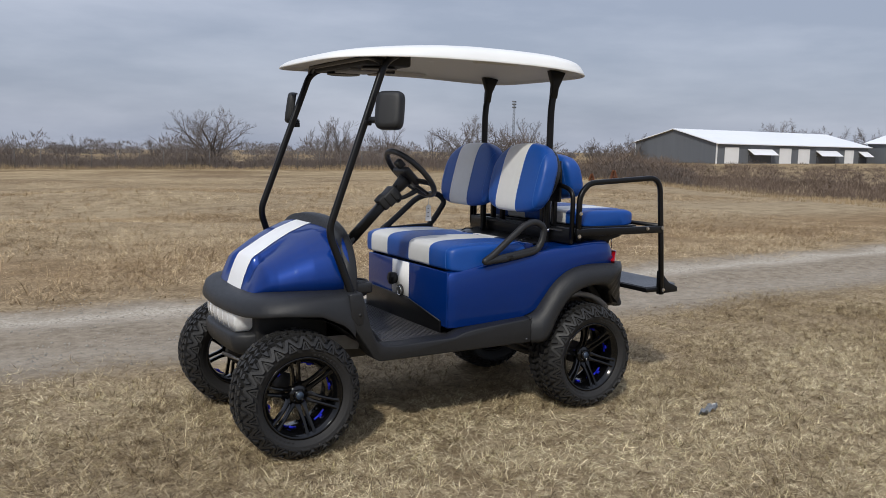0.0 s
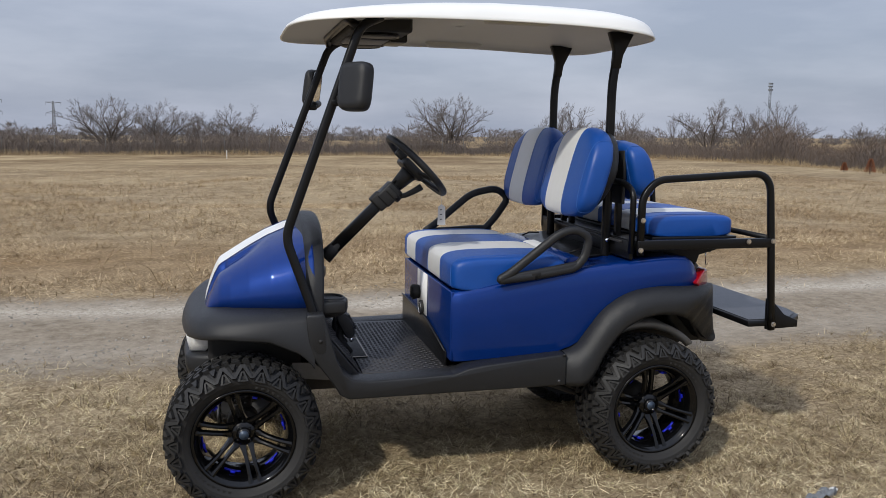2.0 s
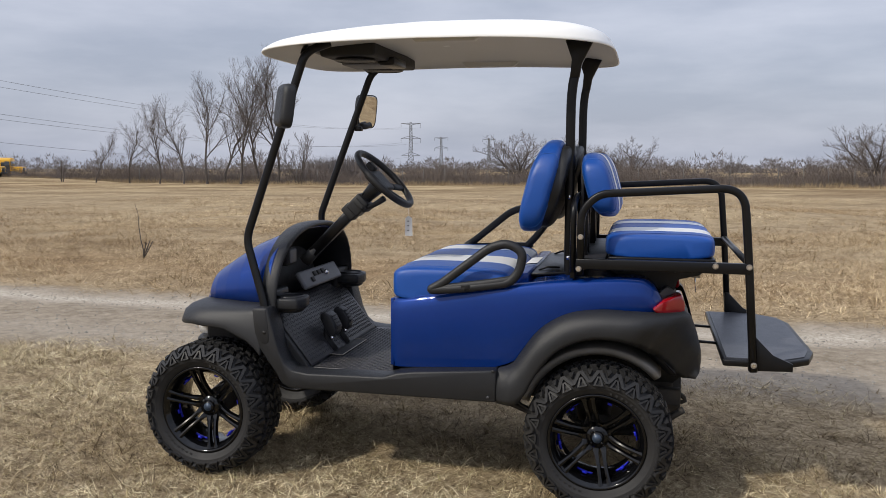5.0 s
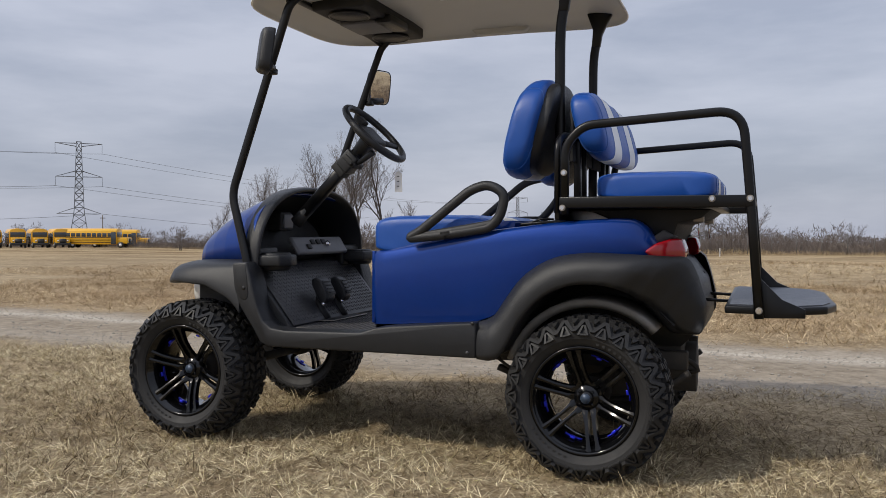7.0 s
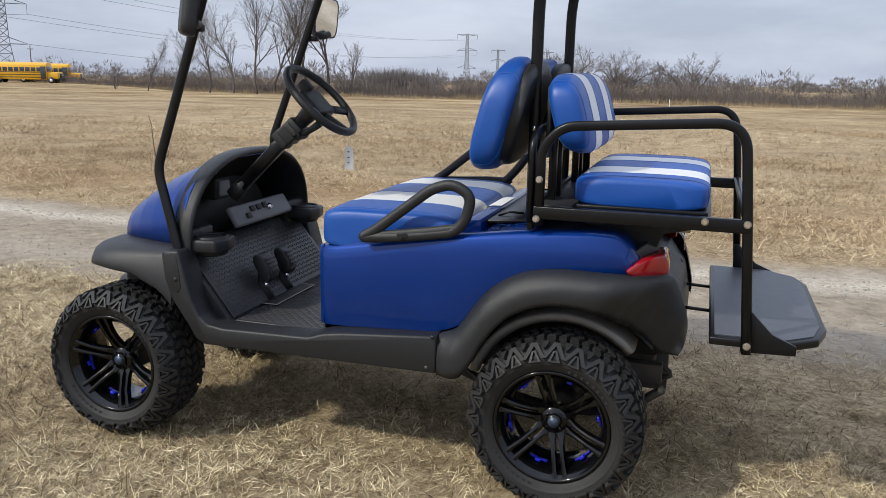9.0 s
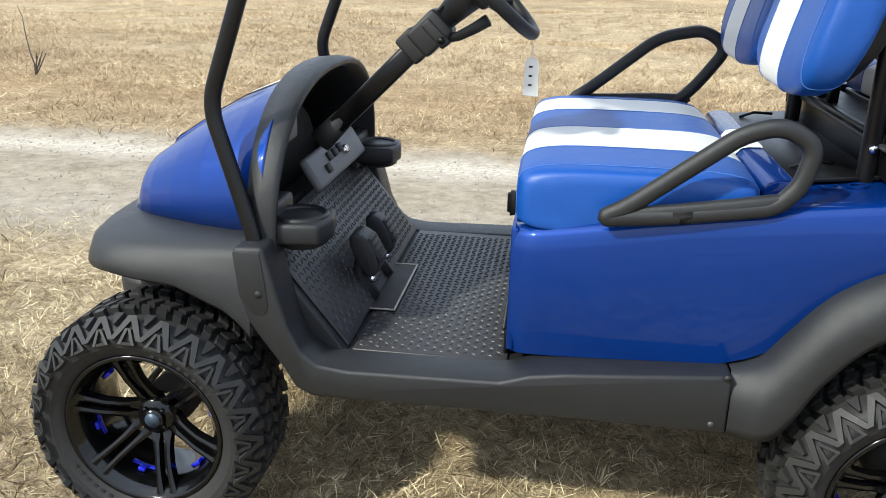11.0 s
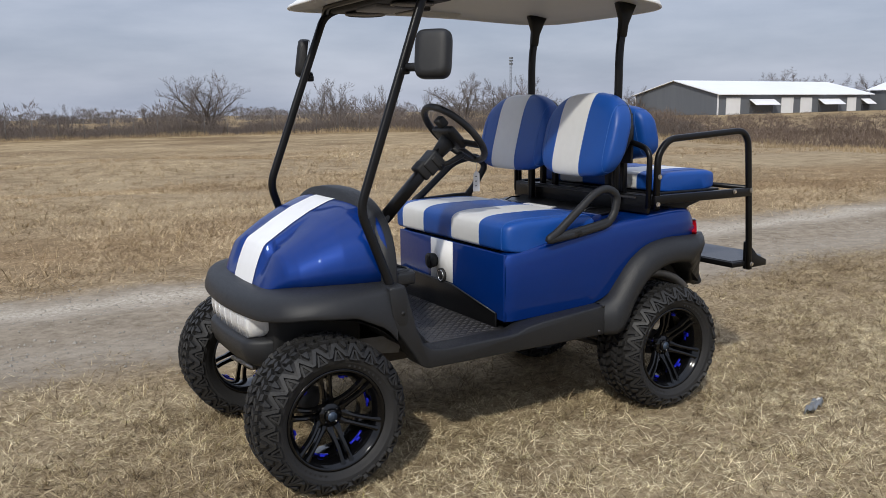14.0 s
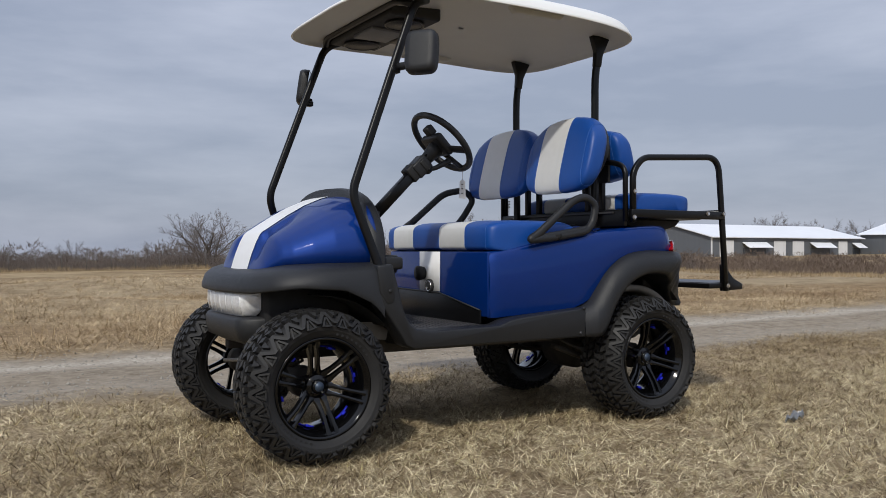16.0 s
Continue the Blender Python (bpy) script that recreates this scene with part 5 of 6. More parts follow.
def limb(verts, faces, a, b, ra, rb, sides):
    """One tapered piece of a branch."""
    t = (b - a).normalized()
    u = t.orthogonal().normalized()
    w = t.cross(u)
    k = len(verts)
    for j in range(sides):
        g = 2 * math.pi * j / sides
        verts.append(a + u * (ra * math.cos(g)) + w * (ra * math.sin(g)))
    if rb == 0:
        verts.append(b)
        faces.extend((k + j, k + (j + 1) % sides, k + sides) for j in range(sides))
        return
    for j in range(sides):
        g = 2 * math.pi * j / sides
        verts.append(b + u * (rb * math.cos(g)) + w * (rb * math.sin(g)))
    for j in range(sides):
        faces.append((k + j, k + (j + 1) % sides, k + sides + (j + 1) % sides, k + sides + j))


def bare_tree(name, label, height, spread, seed, stems=1, clear=0.14, rise=0.10, girth=1.0, depth=4, twig=0.011, last=(2, 3)):
    """A leafless tree: a trunk that divides into bent limbs, branches and ever finer twigs."""
    rng = random.Random(seed)
    trunk, crown = ([], []), ([], [])

    def grow(p, d, length, r, level):
        out = trunk if level < 2 else crown
        if level == depth:
            limb(*out, p, p + (d + Vector((0, 0, rise))).normalized() * length, r, 0, 3)
            return
        n = 5 if level < 2 else 4
        bend = Vector((rng.gauss(0, 1), rng.gauss(0, 1), rng.gauss(0, 0.5))) * 0.10
        tip = max(twig * 0.7, r * 0.42)
        for k in range(n):
            d = (d + bend + Vector((rng.gauss(0, 0.13), rng.gauss(0, 0.13), rng.gauss(0, 0.10) + rise))).normalized()
            q = p + d * (length / n)
            limb(*out, p, q, r + (tip - r) * k / n, r + (tip - r) * (k + 1) / n, 7 if level < 2 else (5 if level == 2 else 3))
            p = q
            if level < depth and (level > 0 or k >= n * clear):
                for _ in range(rng.choice((1, 1, 2)) if level < depth - 1 else rng.choice(last)):
                    fork(p, d, length, r + (tip - r) * (k + 1) / n, level, 1 - 0.45 * k / n)
        if level < depth:
            for _ in range(2):
                fork(p, d, length, tip * 1.3, level, 0.75, 0.5)

    def fork(p, d, length, r, level, share, wide=1.0):
        side = d.orthogonal().normalized()
        side.rotate(Matrix.Rotation(rng.uniform(0, 6.283), 3, d))
        open_ = rng.uniform(0.55, 1.05) * wide * (spread if level < 2 else 1.0)
        nd = (d * math.cos(open_) + side * math.sin(open_)).normalized()
        if nd.z < -0.15:
            nd.z *= -0.4
        grow(p, nd.normalized(), length * rng.uniform(0.42, 0.68) * share, max(twig, r * rng.uniform(0.5, 0.72)), level + 1)

    for k in range(stems):
        a = 6.283 * k / stems + rng.uniform(-0.4, 0.4)
        lean = 0.0 if stems == 1 else (0.15 + 0.95 * ((k * 0.618) % 1.0)) * spread
        d = Vector((math.cos(a) * lean, math.sin(a) * lean, 1)).normalized()
        grow(Vector((0.12 * math.cos(a), 0.12 * math.sin(a), -0.3)), d, height * rng.uniform(0.5, 0.6), 0.026 * height * girth * (1 if stems == 1 else 0.7), 0 if stems == 1 else 1)
    top = max(v.z for v in crown[0])
    k = height / top
    tree = empty(name, label, "tree")
    for n, (v, f), m in (("trunk", trunk, BARK), ("crown", crown, TWIGS)):
        ob = raw_mesh(n, [q * k for q in v], f, m)
        ob.parent = tree
    return tree


ROUND = bare_tree("bare_tree", "broad leafless tree at the field's edge", 6.0, 1.15, 4, stems=8, rise=0.07, girth=0.85, twig=0.0075, last=(2, 3, 3))
WIDE = bare_tree("bare_tree", "windswept leafless tree at the field's edge", 5.6, 1.3, 9, stems=6, rise=0.06, girth=0.9, twig=0.0075, last=(2, 3))
SLIM = bare_tree("bare_tree", "slim leafless tree with upright twigs", 5.0, 0.6, 12, stems=3, rise=0.16, girth=0.7, twig=0.008, last=(1, 2))
POPLAR = bare_tree("bare_tree", "tall slender leafless tree in a row", 11.5, 0.62, 21, rise=0.17, girth=0.42, twig=0.007, last=(0, 1))
POPLAR_B = bare_tree("bare_tree", "tall slender leafless tree in a row", 10.2, 0.70, 33, rise=0.16, girth=0.42, twig=0.007, last=(0, 1))


def plant(kind, deg, dist, scale, turn, used=[]):
    p = stand(deg, dist)
    m = Matrix.Translation(p) @ Matrix.Rotation(radians(turn), 4, "Z") @ Matrix.Scale(scale, 4)
    if kind not in used:
        used.append(kind)
        kind.matrix_basis = m
        return kind
    ob = copy_thing(kind, m)
    ob.matrix_basis = m
    return ob


for spec in (
    (ROUND, 14.3, 92, 1.05, 0), (SLIM, 21.3, 78, 0.86, 10), (SLIM, 22.6, 80, 0.95, 130), (SLIM, 26.0, 95, 0.9, 70), (SLIM, 29.2, 100, 0.75, 200),
    (WIDE, 31.4, 92, 1.0, 0), (WIDE, 33.6, 99, 0.92, 140), (SLIM, 35.3, 98, 1.1, 40), (WIDE, 36.4, 104, 0.7, 220), (WIDE, 40.4, 112, 0.62, 60), (WIDE, 43.2, 128, 0.8, 300),
    (ROUND, 52.2, 160, 1.3, 200), (WIDE, 54.8, 165, 1.2, 30), (WIDE, 57.2, 168, 1.15, 110),
    (ROUND, -7.9, 88, 0.92, 40), (ROUND, -4.9, 90, 0.85, 250), (SLIM, -2.6, 92, 0.8, 15), (WIDE, -0.4, 88, 0.85, 75), (SLIM, 6.0, 96, 0.6, 100), (SLIM, 10.6, 96, 0.55, 200), (WIDE, 2.4, 105, 0.5, 10),
    (POPLAR, -24.2, 72, 1.0, 0), (POPLAR_B, -25.4, 74, 1.02, 40), (POPLAR, -26.6, 71, 0.92, 100), (POPLAR_B, -27.6, 76, 1.0, 160), (POPLAR, -28.6, 74, 0.86, 220), (POPLAR_B, -30.2, 75, 0.78, 280), (POPLAR, -31.8, 76, 0.66, 20), (POPLAR_B, -33.6, 80, 0.6, 90), (POPLAR_B, -35.6, 84, 0.52, 190), (SLIM, -37.6, 90, 0.55, 30), (SLIM, -22.6, 70, 0.9, 60),
    (ROUND, -47.0, 190, 0.9, 10), (ROUND, -49.5, 200, 0.8, 60), (SLIM, -42.0, 180, 1.0, 10),
):
    plant(*spec)


# brush, reeds and far woods: nobody could count them
def thicket(name, label, count, place, tall, wide, lean, material, seed, category="brush"):
    """Many thin upright shoots."""
    rng = random.Random(seed)
    verts, faces = [], []
    for _ in range(count):
        p, h = place(rng)
        h *= rng.uniform(*tall) * rng.uniform(0.6, 1.0)
        w = rng.uniform(*wide)
        g = rng.uniform(0, math.pi)
        d = Vector((math.cos(g), math.sin(g), 0)) * w
        tip = p + Vector((rng.gauss(0, lean) * h, rng.gauss(0, lean) * h, h))
        k = len(verts)
        verts += [p - d, p + d, tip]
        faces.append((k, k + 1, k + 2))
    return tagged(raw_mesh(name, verts, faces, material), label, category, kind="stuff")


EDGE = [(-75, 175), (-44, 165), (-38, 120), (-34, 84), (-20, 66), (0, 62), (25, 60), (32, 52), (39, 42), (46, 33), (52, 27), (60, 23), (70, 20)]


def on_edge(rng, back, low=-75, high=70):
    deg = rng.uniform(low, high)
    p = stand(deg, lerp_table(EDGE, deg) + rng.uniform(*back))
    tame = 1.0 if deg < 39 else max(0.26, 1 - (deg - 39) / 9)
    lump = 0.75 + 0.5 * noise.noise((deg * 0.35, 1.7, 0)) + 0.35 * noise.noise((deg * 1.7, 4.2, 0))
    return p, lump * tame


BRUSH = mat("grey_brown_brush", (0.115, 0.092, 0.078), 0.95, 0, 0.4, 0.4)
REED = mat("dry_reeds", (0.30, 0.225, 0.13), 0.95, 0, 0.4, 0.5)
# paler and greyer than the brush: distance haze is mixed into this brown
WOODS = mat("far_woods", (0.15, 0.133, 0.130), 1.0, 0, 0.3, 0.02)
RUSSET = mat("russet_brush", (0.13, 0.094, 0.070), 0.95, 0, 0.4, 0.4)
def bushes(name, label, count, shoots, back, low, high, size, material, seed, thin=1.0, category="brush"):
    """Rounded leafless bushes, each a fan of shoots from one foot."""
    rng = random.Random(seed)
    verts, faces = [], []
    for _ in range(count):
        foot, lump = on_edge(rng, back, low, high)
        h = rng.uniform(*size) * lump * rng.choice((0.6, 0.8, 1.0, 1.0, 1.25))
        w = h * rng.uniform(0.6, 1.1)
        for _ in range(shoots):
            a, r, z = rng.uniform(0, 6.283), rng.uniform(0, 1) ** 0.5, rng.uniform(0.0, 1)
            r *= math.sqrt(max(0.0, 1 - (z - 0.3) ** 2 / 0.5))
            p = foot + Vector((math.cos(a) * r * w, math.sin(a) * r * w, z * h - 0.1))
            d = Vector((math.cos(a) * r * 0.5 + rng.gauss(0, 0.45), math.sin(a) * r * 0.5 + rng.gauss(0, 0.45), rng.uniform(0.2, 1.0)))
            tip = p + d * (h * rng.uniform(0.18, 0.42))
            g, t = rng.uniform(0, math.pi), rng.uniform(0.006, 0.014) * thin
            d = Vector((math.cos(g), math.sin(g), 0)) * t
            k = len(verts)
            verts += [p - d, p + d, tip]
            faces.append((k, k + 1, k + 2))
    return tagged(raw_mesh(name, verts, faces, material), label, category, kind="stuff")


bushes("brush", "brown leafless brush along the field's far edge", 2200, 140, (1.0, 24), -75, 46, (1.0, 1.9), BRUSH, 1, 1.5)
bushes("brush", "low brown brush on the bank before the sheds", 1500, 60, (1.0, 60), 34, 68, (1.5, 2.6), RUSSET, 9, 1.6)
thicket("brush", "dense grey-brown undergrowth behind the fence", 90000, lambda r: on_edge(r, (0.3, 9), -75, 46), (0.5, 1.6), (0.010, 0.026), 0.34, BRUSH, 7)
thicket("brush", "russet brush on the bank by the sheds", 26000, lambda r: on_edge(r, (0, 16), 26, 66), (0.6, 2.0), (0.005, 0.014), 0.42, RUSSET, 2)
thicket("reeds", "pale dry weeds in front of the brush", 40000, lambda r: on_edge(r, (-2.5, 2.5)), (0.15, 0.7), (0.006, 0.02), 0.35, REED, 3)
bushes("far_woods", "dark leafless woods on the horizon", 900, 90, (150, 240), -78, 70, (3.0, 5.6), WOODS, 4, 13.0, "woods")
thicket("far_woods", "dark evergreen clump beyond the fence", 5000, lambda r: (stand(-20.0 + r.gauss(0, 1.1), r.uniform(110, 122)), 1.0), (1.2, 3.6), (0.03, 0.09), 0.3, WOODS, 5, "woods")


# chain-link fence before the brush
def build_fence():
    fence = empty("field_fence", "grey chain-link fence along the field", "fence")
    steel = mat("galvanised_wire", (0.12, 0.115, 0.11), 0.6, 0.4, 0.15, 5)
    line = [stand(d, lerp_table(EDGE, d) - 0.8) for d in [(-33 + 58 * i / 40) for i in range(41)]]
    post_me = cyl((0, 0, 0.65), (0, 0, 1), 0.022, 1.3, 8)
    first = part("post", post_me, steel, fence)
    first.location = line[0]
    for p in line[1:]:
        o = first.copy()
        scene.collection.objects.link(o)
        o.location = p
    for z in (0.4, 0.8, 1.25):
        part("wire", tube([p + Vector((0, 0, z)) for p in line], 0.004, 0.004, 4, side_dir=(0, 0, 1)), steel, fence)


build_fence()


# metal sheds on the bank
SHED_WALL = mat("grey_metal_siding", (0.125, 0.135, 0.15), 0.6, 0.1, 0.1, 1.5, 0.3, 4, stretch=(6, 6, 0.3))
SHED_ROOF = mat("white_metal_roof", (0.80, 0.81, 0.83), 0.45, 0.0, 0.05, 0.8)
SHED_DOOR = mat("white_shed_door", (0.72, 0.72, 0.72), 0.6, 0, 0.06, 1.0)
SHED_DARK = mat("shed_window", (0.05, 0.055, 0.065), 0.2, 0, 0.2, 2)


def shed(label, x0, x1, y0, y1, base, eave, ridge, along_x, doors, awnings):
    thing = empty("storage_shed", label, "shed", "metal sheds")
    cx, cy = (x0 + x1) / 2, (y0 + y1) / 2
    if along_x:
        prof = [(y0, base), (y0, eave), (cy, ridge), (y1, eave), (y1, base)]
        part("wall", extrude_poly(prof, "x", x0, x1), SHED_WALL, thing, smooth=False)
        for a, b in ((y0 - 0.5, cy), (y1 + 0.5, cy)):
            k = (ridge - eave) / (cy - y0)
            za = eave - 0.5 * k
            part("roof", extrude_poly([(a, za + 0.04), (b, ridge + 0.04), (b, ridge + 0.16), (a, za + 0.16)], "x", x0 - 0.4, x1 + 0.4), SHED_ROOF, thing, smooth=False)
        part("corner_trim", box(x0 - 0.05, x0 + 0.12, y0 - 0.06, y0 + 0.08, base, eave), SHED_DOOR, thing, smooth=False)
        part("corner_trim", box(x0 - 0.05, x0 + 0.12, y1 - 0.08, y1 + 0.06, base, eave), SHED_DOOR, thing, smooth=False)
        for x, w in doors:
            part("door", box(x, x + w, y0 - 0.07, y0 - 0.01, base, base + 2.6), SHED_DOOR, thing, smooth=False)
        for x, w in awnings:
            win = part("window", box(x + 0.2, x + w - 0.2, y0 - 0.05, y0 - 0.01, base + 0.5, base + 1.6), SHED_DARK, thing, smooth=False)
            part("awning", extrude_poly([(y0 - 0.05, base + 2.4), (y0 - 1.2, base + 1.65), (y0 - 1.2, base + 1.58), (y0 - 0.05, base + 2.32)], "x", x, x + w), SHED_ROOF, win, smooth=False)
    else:
        prof = [(x0, base), (x0, eave), (cx, ridge), (x1, eave), (x1, base)]
        part("wall", extrude_poly(prof, "y", y0, y1), SHED_WALL, thing, smooth=False)
        for a, b in ((x0 - 0.5, cx), (x1 + 0.5, cx)):
            k = (ridge - eave) / (cx - x0)
            za = eave - 0.5 * k
            part("roof", extrude_poly([(a, za + 0.04), (b, ridge + 0.04), (b, ridge + 0.16), (a, za + 0.16)], "y", y0 - 0.4, y1 + 0.4), SHED_ROOF, thing, smooth=False)
        part("corner_trim", box(x0 - 0.06, x0 + 0.10, y0 - 0.08, y0 + 0.1, base, eave), SHED_DOOR, thing, smooth=False)


shed("long grey metal storage shed with a white roof", 88, 122, 75, 90.5, -0.5, 2.55, 4.45, True, [(89.6, 2.8), (101.0, 2.6), (105.2, 2.6), (116.2, 2.2)], [(94.2, 5.2), (109.2, 5.0), (119.6, 2.3)])
shed("second grey metal shed with a white roof", 123.5, 142, 70, 76, -0.5, 3.2, 5.4, False, [], [])


# power line: lattice towers, poles and wires
TOWER = mat("tower_steel", (0.16, 0.17, 0.18), 0.6, 0.4, 0.15, 0.2)
POLE = mat("pole_wood", (0.10, 0.08, 0.065), 0.9, 0, 0.2, 0.8)


def pylon(deg, dist, height, r):
    p = stand(deg, dist)
    verts, faces = [], []

    def bar(a, b, k=1.0):
        limb(verts, faces, Vector(a), Vector(b), r * k, r * k, 4)

    def half(z):
        return lerp_table([(0, 0.095), (0.32, 0.045), (0.62, 0.034), (1.0, 0.022)], z)
    levels = [0, 0.11, 0.21, 0.29, 0.36, 0.43, 0.50, 0.57, 0.64, 0.71, 0.78, 0.85, 0.92, 1.0]
    for a, b in zip(levels, levels[1:]):
        ha, hb = half(a) * height, half(b) * height
        ca = [Vector((sx * ha, sy * ha, a * height)) for sx, sy in ((-1, -1), (1, -1), (1, 1), (-1, 1))]
        cb = [Vector((sx * hb, sy * hb, b * height)) for sx, sy in ((-1, -1), (1, -1), (1, 1), (-1, 1))]
        for i in range(4):
            bar(ca[i], cb[i], 1.3)
            bar(ca[i], cb[(i + 1) % 4])
            bar(cb[i], ca[(i + 1) % 4])
            bar(cb[i], cb[(i + 1) % 4])
    thing = empty("power_pylon", "grey lattice power pylon with three cross arms", "pylon", "power pylons")
    tower = raw_mesh("tower", verts, faces, TOWER)
    tower.parent = thing
    for z, w in ((0.30, 0.20), (0.66, 0.21), (0.985, 0.21)):
        for s in (-1, 1):
            verts, faces = [], []
            tip = Vector((s * w * height, 0, z * height))
            for q in (-1, 1):
                h = half(z) * height
                bar((s * h, q * h, z * height), tip)
                bar((s * h, q * h, (z + (0.055 if z < 0.9 else -0.03)) * height), tip)
            if z > 0.5:
                bar(tip, tip - Vector((0, 0, 0.09 * height)), 0.8)
            arm = raw_mesh("cross_arm", verts, faces, TOWER)
            arm.parent = thing
    thing.matrix_basis = Matrix.Translation(p) @ Matrix.Rotation(radians(-deg), 4, "Z")
    return thing


def arm_point(deg, dist, height, z, side):
    p = stand(deg, dist)
    a = radians(-deg)
    return p + Vector((math.cos(a) * side * height, math.sin(a) * side * height, z * height))


towers = [(-44.3, 400, 45, 0.14), (-15.8, 960, 53, 0.30), (-13.75, 1300, 49, 0.38), (-10.5, 1250, 45, 0.38)]
for spec in towers:
    pylon(*spec)


def span(a, b, sag, r):
    return tube([a.lerp(b, t) - Vector((0, 0, sag * 4 * t * (1 - t))) for t in [k / 30 for k in range(31)]], r, r, 4, side_dir=(0, 0, 1))


far_tower, near_tower = towers[1], towers[0]
for z, side in ((0.89, -0.21), (0.89, 0.21), (0.57, -0.21), (0.57, 0.21), (0.30, 0.20)):
    a, b = arm_point(*near_tower[:3], z, side), arm_point(*far_tower[:3], z, side)
    tagged(part("power_cable", span(a, b, 9, 0.07), TOWER), "thin power cable slung between pylons", "cable", "power cables")
    c = a + (a - b).normalized() * 260 + Vector((0, 0, 2))
    tagged(part("power_cable", span(a, c, 6, 0.07), TOWER), "thin power cable slung between pylons", "cable", "power cables")
for deg, dist, h in ((-49.3, 300, 15.0), (-42.9, 330, 11.0)):
    pole = empty("utility_pole", "weathered wooden utility pole with a cross arm", "pole", "utility poles")
    pole.location = stand(deg, dist)
    part("shaft", cyl((0, 0, h / 2), (0, 0, 1), 0.20, h, 8, 0.14), POLE, pole)
    part("cross_arm", box(-1.2, 1.2, -0.08, 0.08, h - 1.3, h - 1.05), POLE, pole)
mast = empty("antenna_mast", "thin lattice antenna mast beyond the trees", "mast")
mast.location = stand(35.0, 165)
verts, faces = [], []
for k in range(18):
    for s in range(3):
        a, b = 2.1 * s, 2.1 * (s + 1)
        limb(verts, faces, Vector((0.22 * math.cos(a), 0.22 * math.sin(a), k * 0.6)), Vector((0.22 * math.cos(a), 0.22 * math.sin(a), k * 0.6 + 0.6)), 0.035, 0.035, 4)
        limb(verts, faces, Vector((0.22 * math.cos(a), 0.22 * math.sin(a), k * 0.6)), Vector((0.22 * math.cos(b), 0.22 * math.sin(b), k * 0.6 + 0.6)), 0.02, 0.02, 3)
raw_mesh("lattice", verts, faces, TOWER).parent = mast
for z in (9.9, 10.5, 11.0):
    part("antenna", box(-0.45, 0.45, -0.05, 0.05, z, z + 0.3), TOWER, mast)


# parked school buses
YELLOW = mat("bus_yellow", (0.72, 0.38, 0.012), 0.4, 0, 0.06, 0.8, coat=0.3)
BUS_BLACK = mat("bus_black", (0.02, 0.02, 0.02), 0.5, 0, 0.2, 2)
BUS_GLASS = mat("bus_glass", (0.035, 0.045, 0.055), 0.08, 0, 0.2, 1, coat=0.5)


def school_bus():
    bus = empty("school_bus", "yellow school bus parked beyond the field", "bus", "parked school buses")
    prof = [(-1.2, 0.55), (-1.22, 2.3), (-1.12, 2.75), (-0.8, 3.0), (0, 3.1), (0.8, 3.0), (1.12, 2.75), (1.22, 2.3), (1.2, 0.55)]
    part("body", extrude_poly(prof, "x", -5.5, 3.6, 0.06), YELLOW, bus)
    hood = part("hood", box(3.55, 5.3, -1.0, 1.0, 0.65, 1.65, 0.15, 3), YELLOW, bus)
    part("bumper", box(5.25, 5.45, -1.15, 1.15, 0.5, 0.85, 0.05), BUS_BLACK, bus)
    for s in (-1, 1):
        for k in range(10):
            part("window", box(-5.2 + k * 0.82, -5.2 + k * 0.82 + 0.68, 1.20 * s - 0.03, 1.20 * s + 0.04, 1.75, 2.35, 0.02), BUS_GLASS, bus)
        for z in (0.85, 1.22, 1.6):
            part("rub_rail", box(-5.5, 3.55, 1.21 * s - 0.03, 1.21 * s + 0.04, z, z + 0.09), BUS_BLACK, bus)
        part("headlight", cyl((5.31, 0.7 * s, 1.15), (1, 0, 0), 0.13, 0.06, 14), CHROME, hood)
        for x in (-3.4, 4.2):
            wh = part("wheel", cyl((x, 1.02 * s, 0.48), (0, 1, 0), 0.48, 0.28, 20), BUS_BLACK, bus)
            part("hub", cyl((x, 1.17 * s, 0.48), (0, 1, 0), 0.22, 0.04, 14), SHED_DOOR, wh)
    part("door", box(2.75, 3.5, -1.27, -1.2, 0.6, 2.5, 0.02), BUS_GLASS, bus)
    part("windscreen", box(3.58, 3.64, -1.05, 1.05, 1.72, 2.5, 0.02), BUS_GLASS, bus)
    part("grille", box(5.29, 5.34, -0.5, 0.5, 0.8, 1.5), BUS_BLACK, hood)
    return bus


def bus_pose(deg, dist, turn):
    p = stand(deg, dist)
    return pose(p.x, p.y, p.z, 0, 0, turn)


bus = school_bus()
bus.matrix_basis = bus_pose(-43.0, 144, 22)
for spec in ((-41.8, 154, 24), (-45.2, 148, -38), (-46.4, 149, -38), (-47.6, 150, -38), (-48.9, 151, -38), (-50.2, 152, -38)):
    copy_thing(bus, bus_pose(*spec))

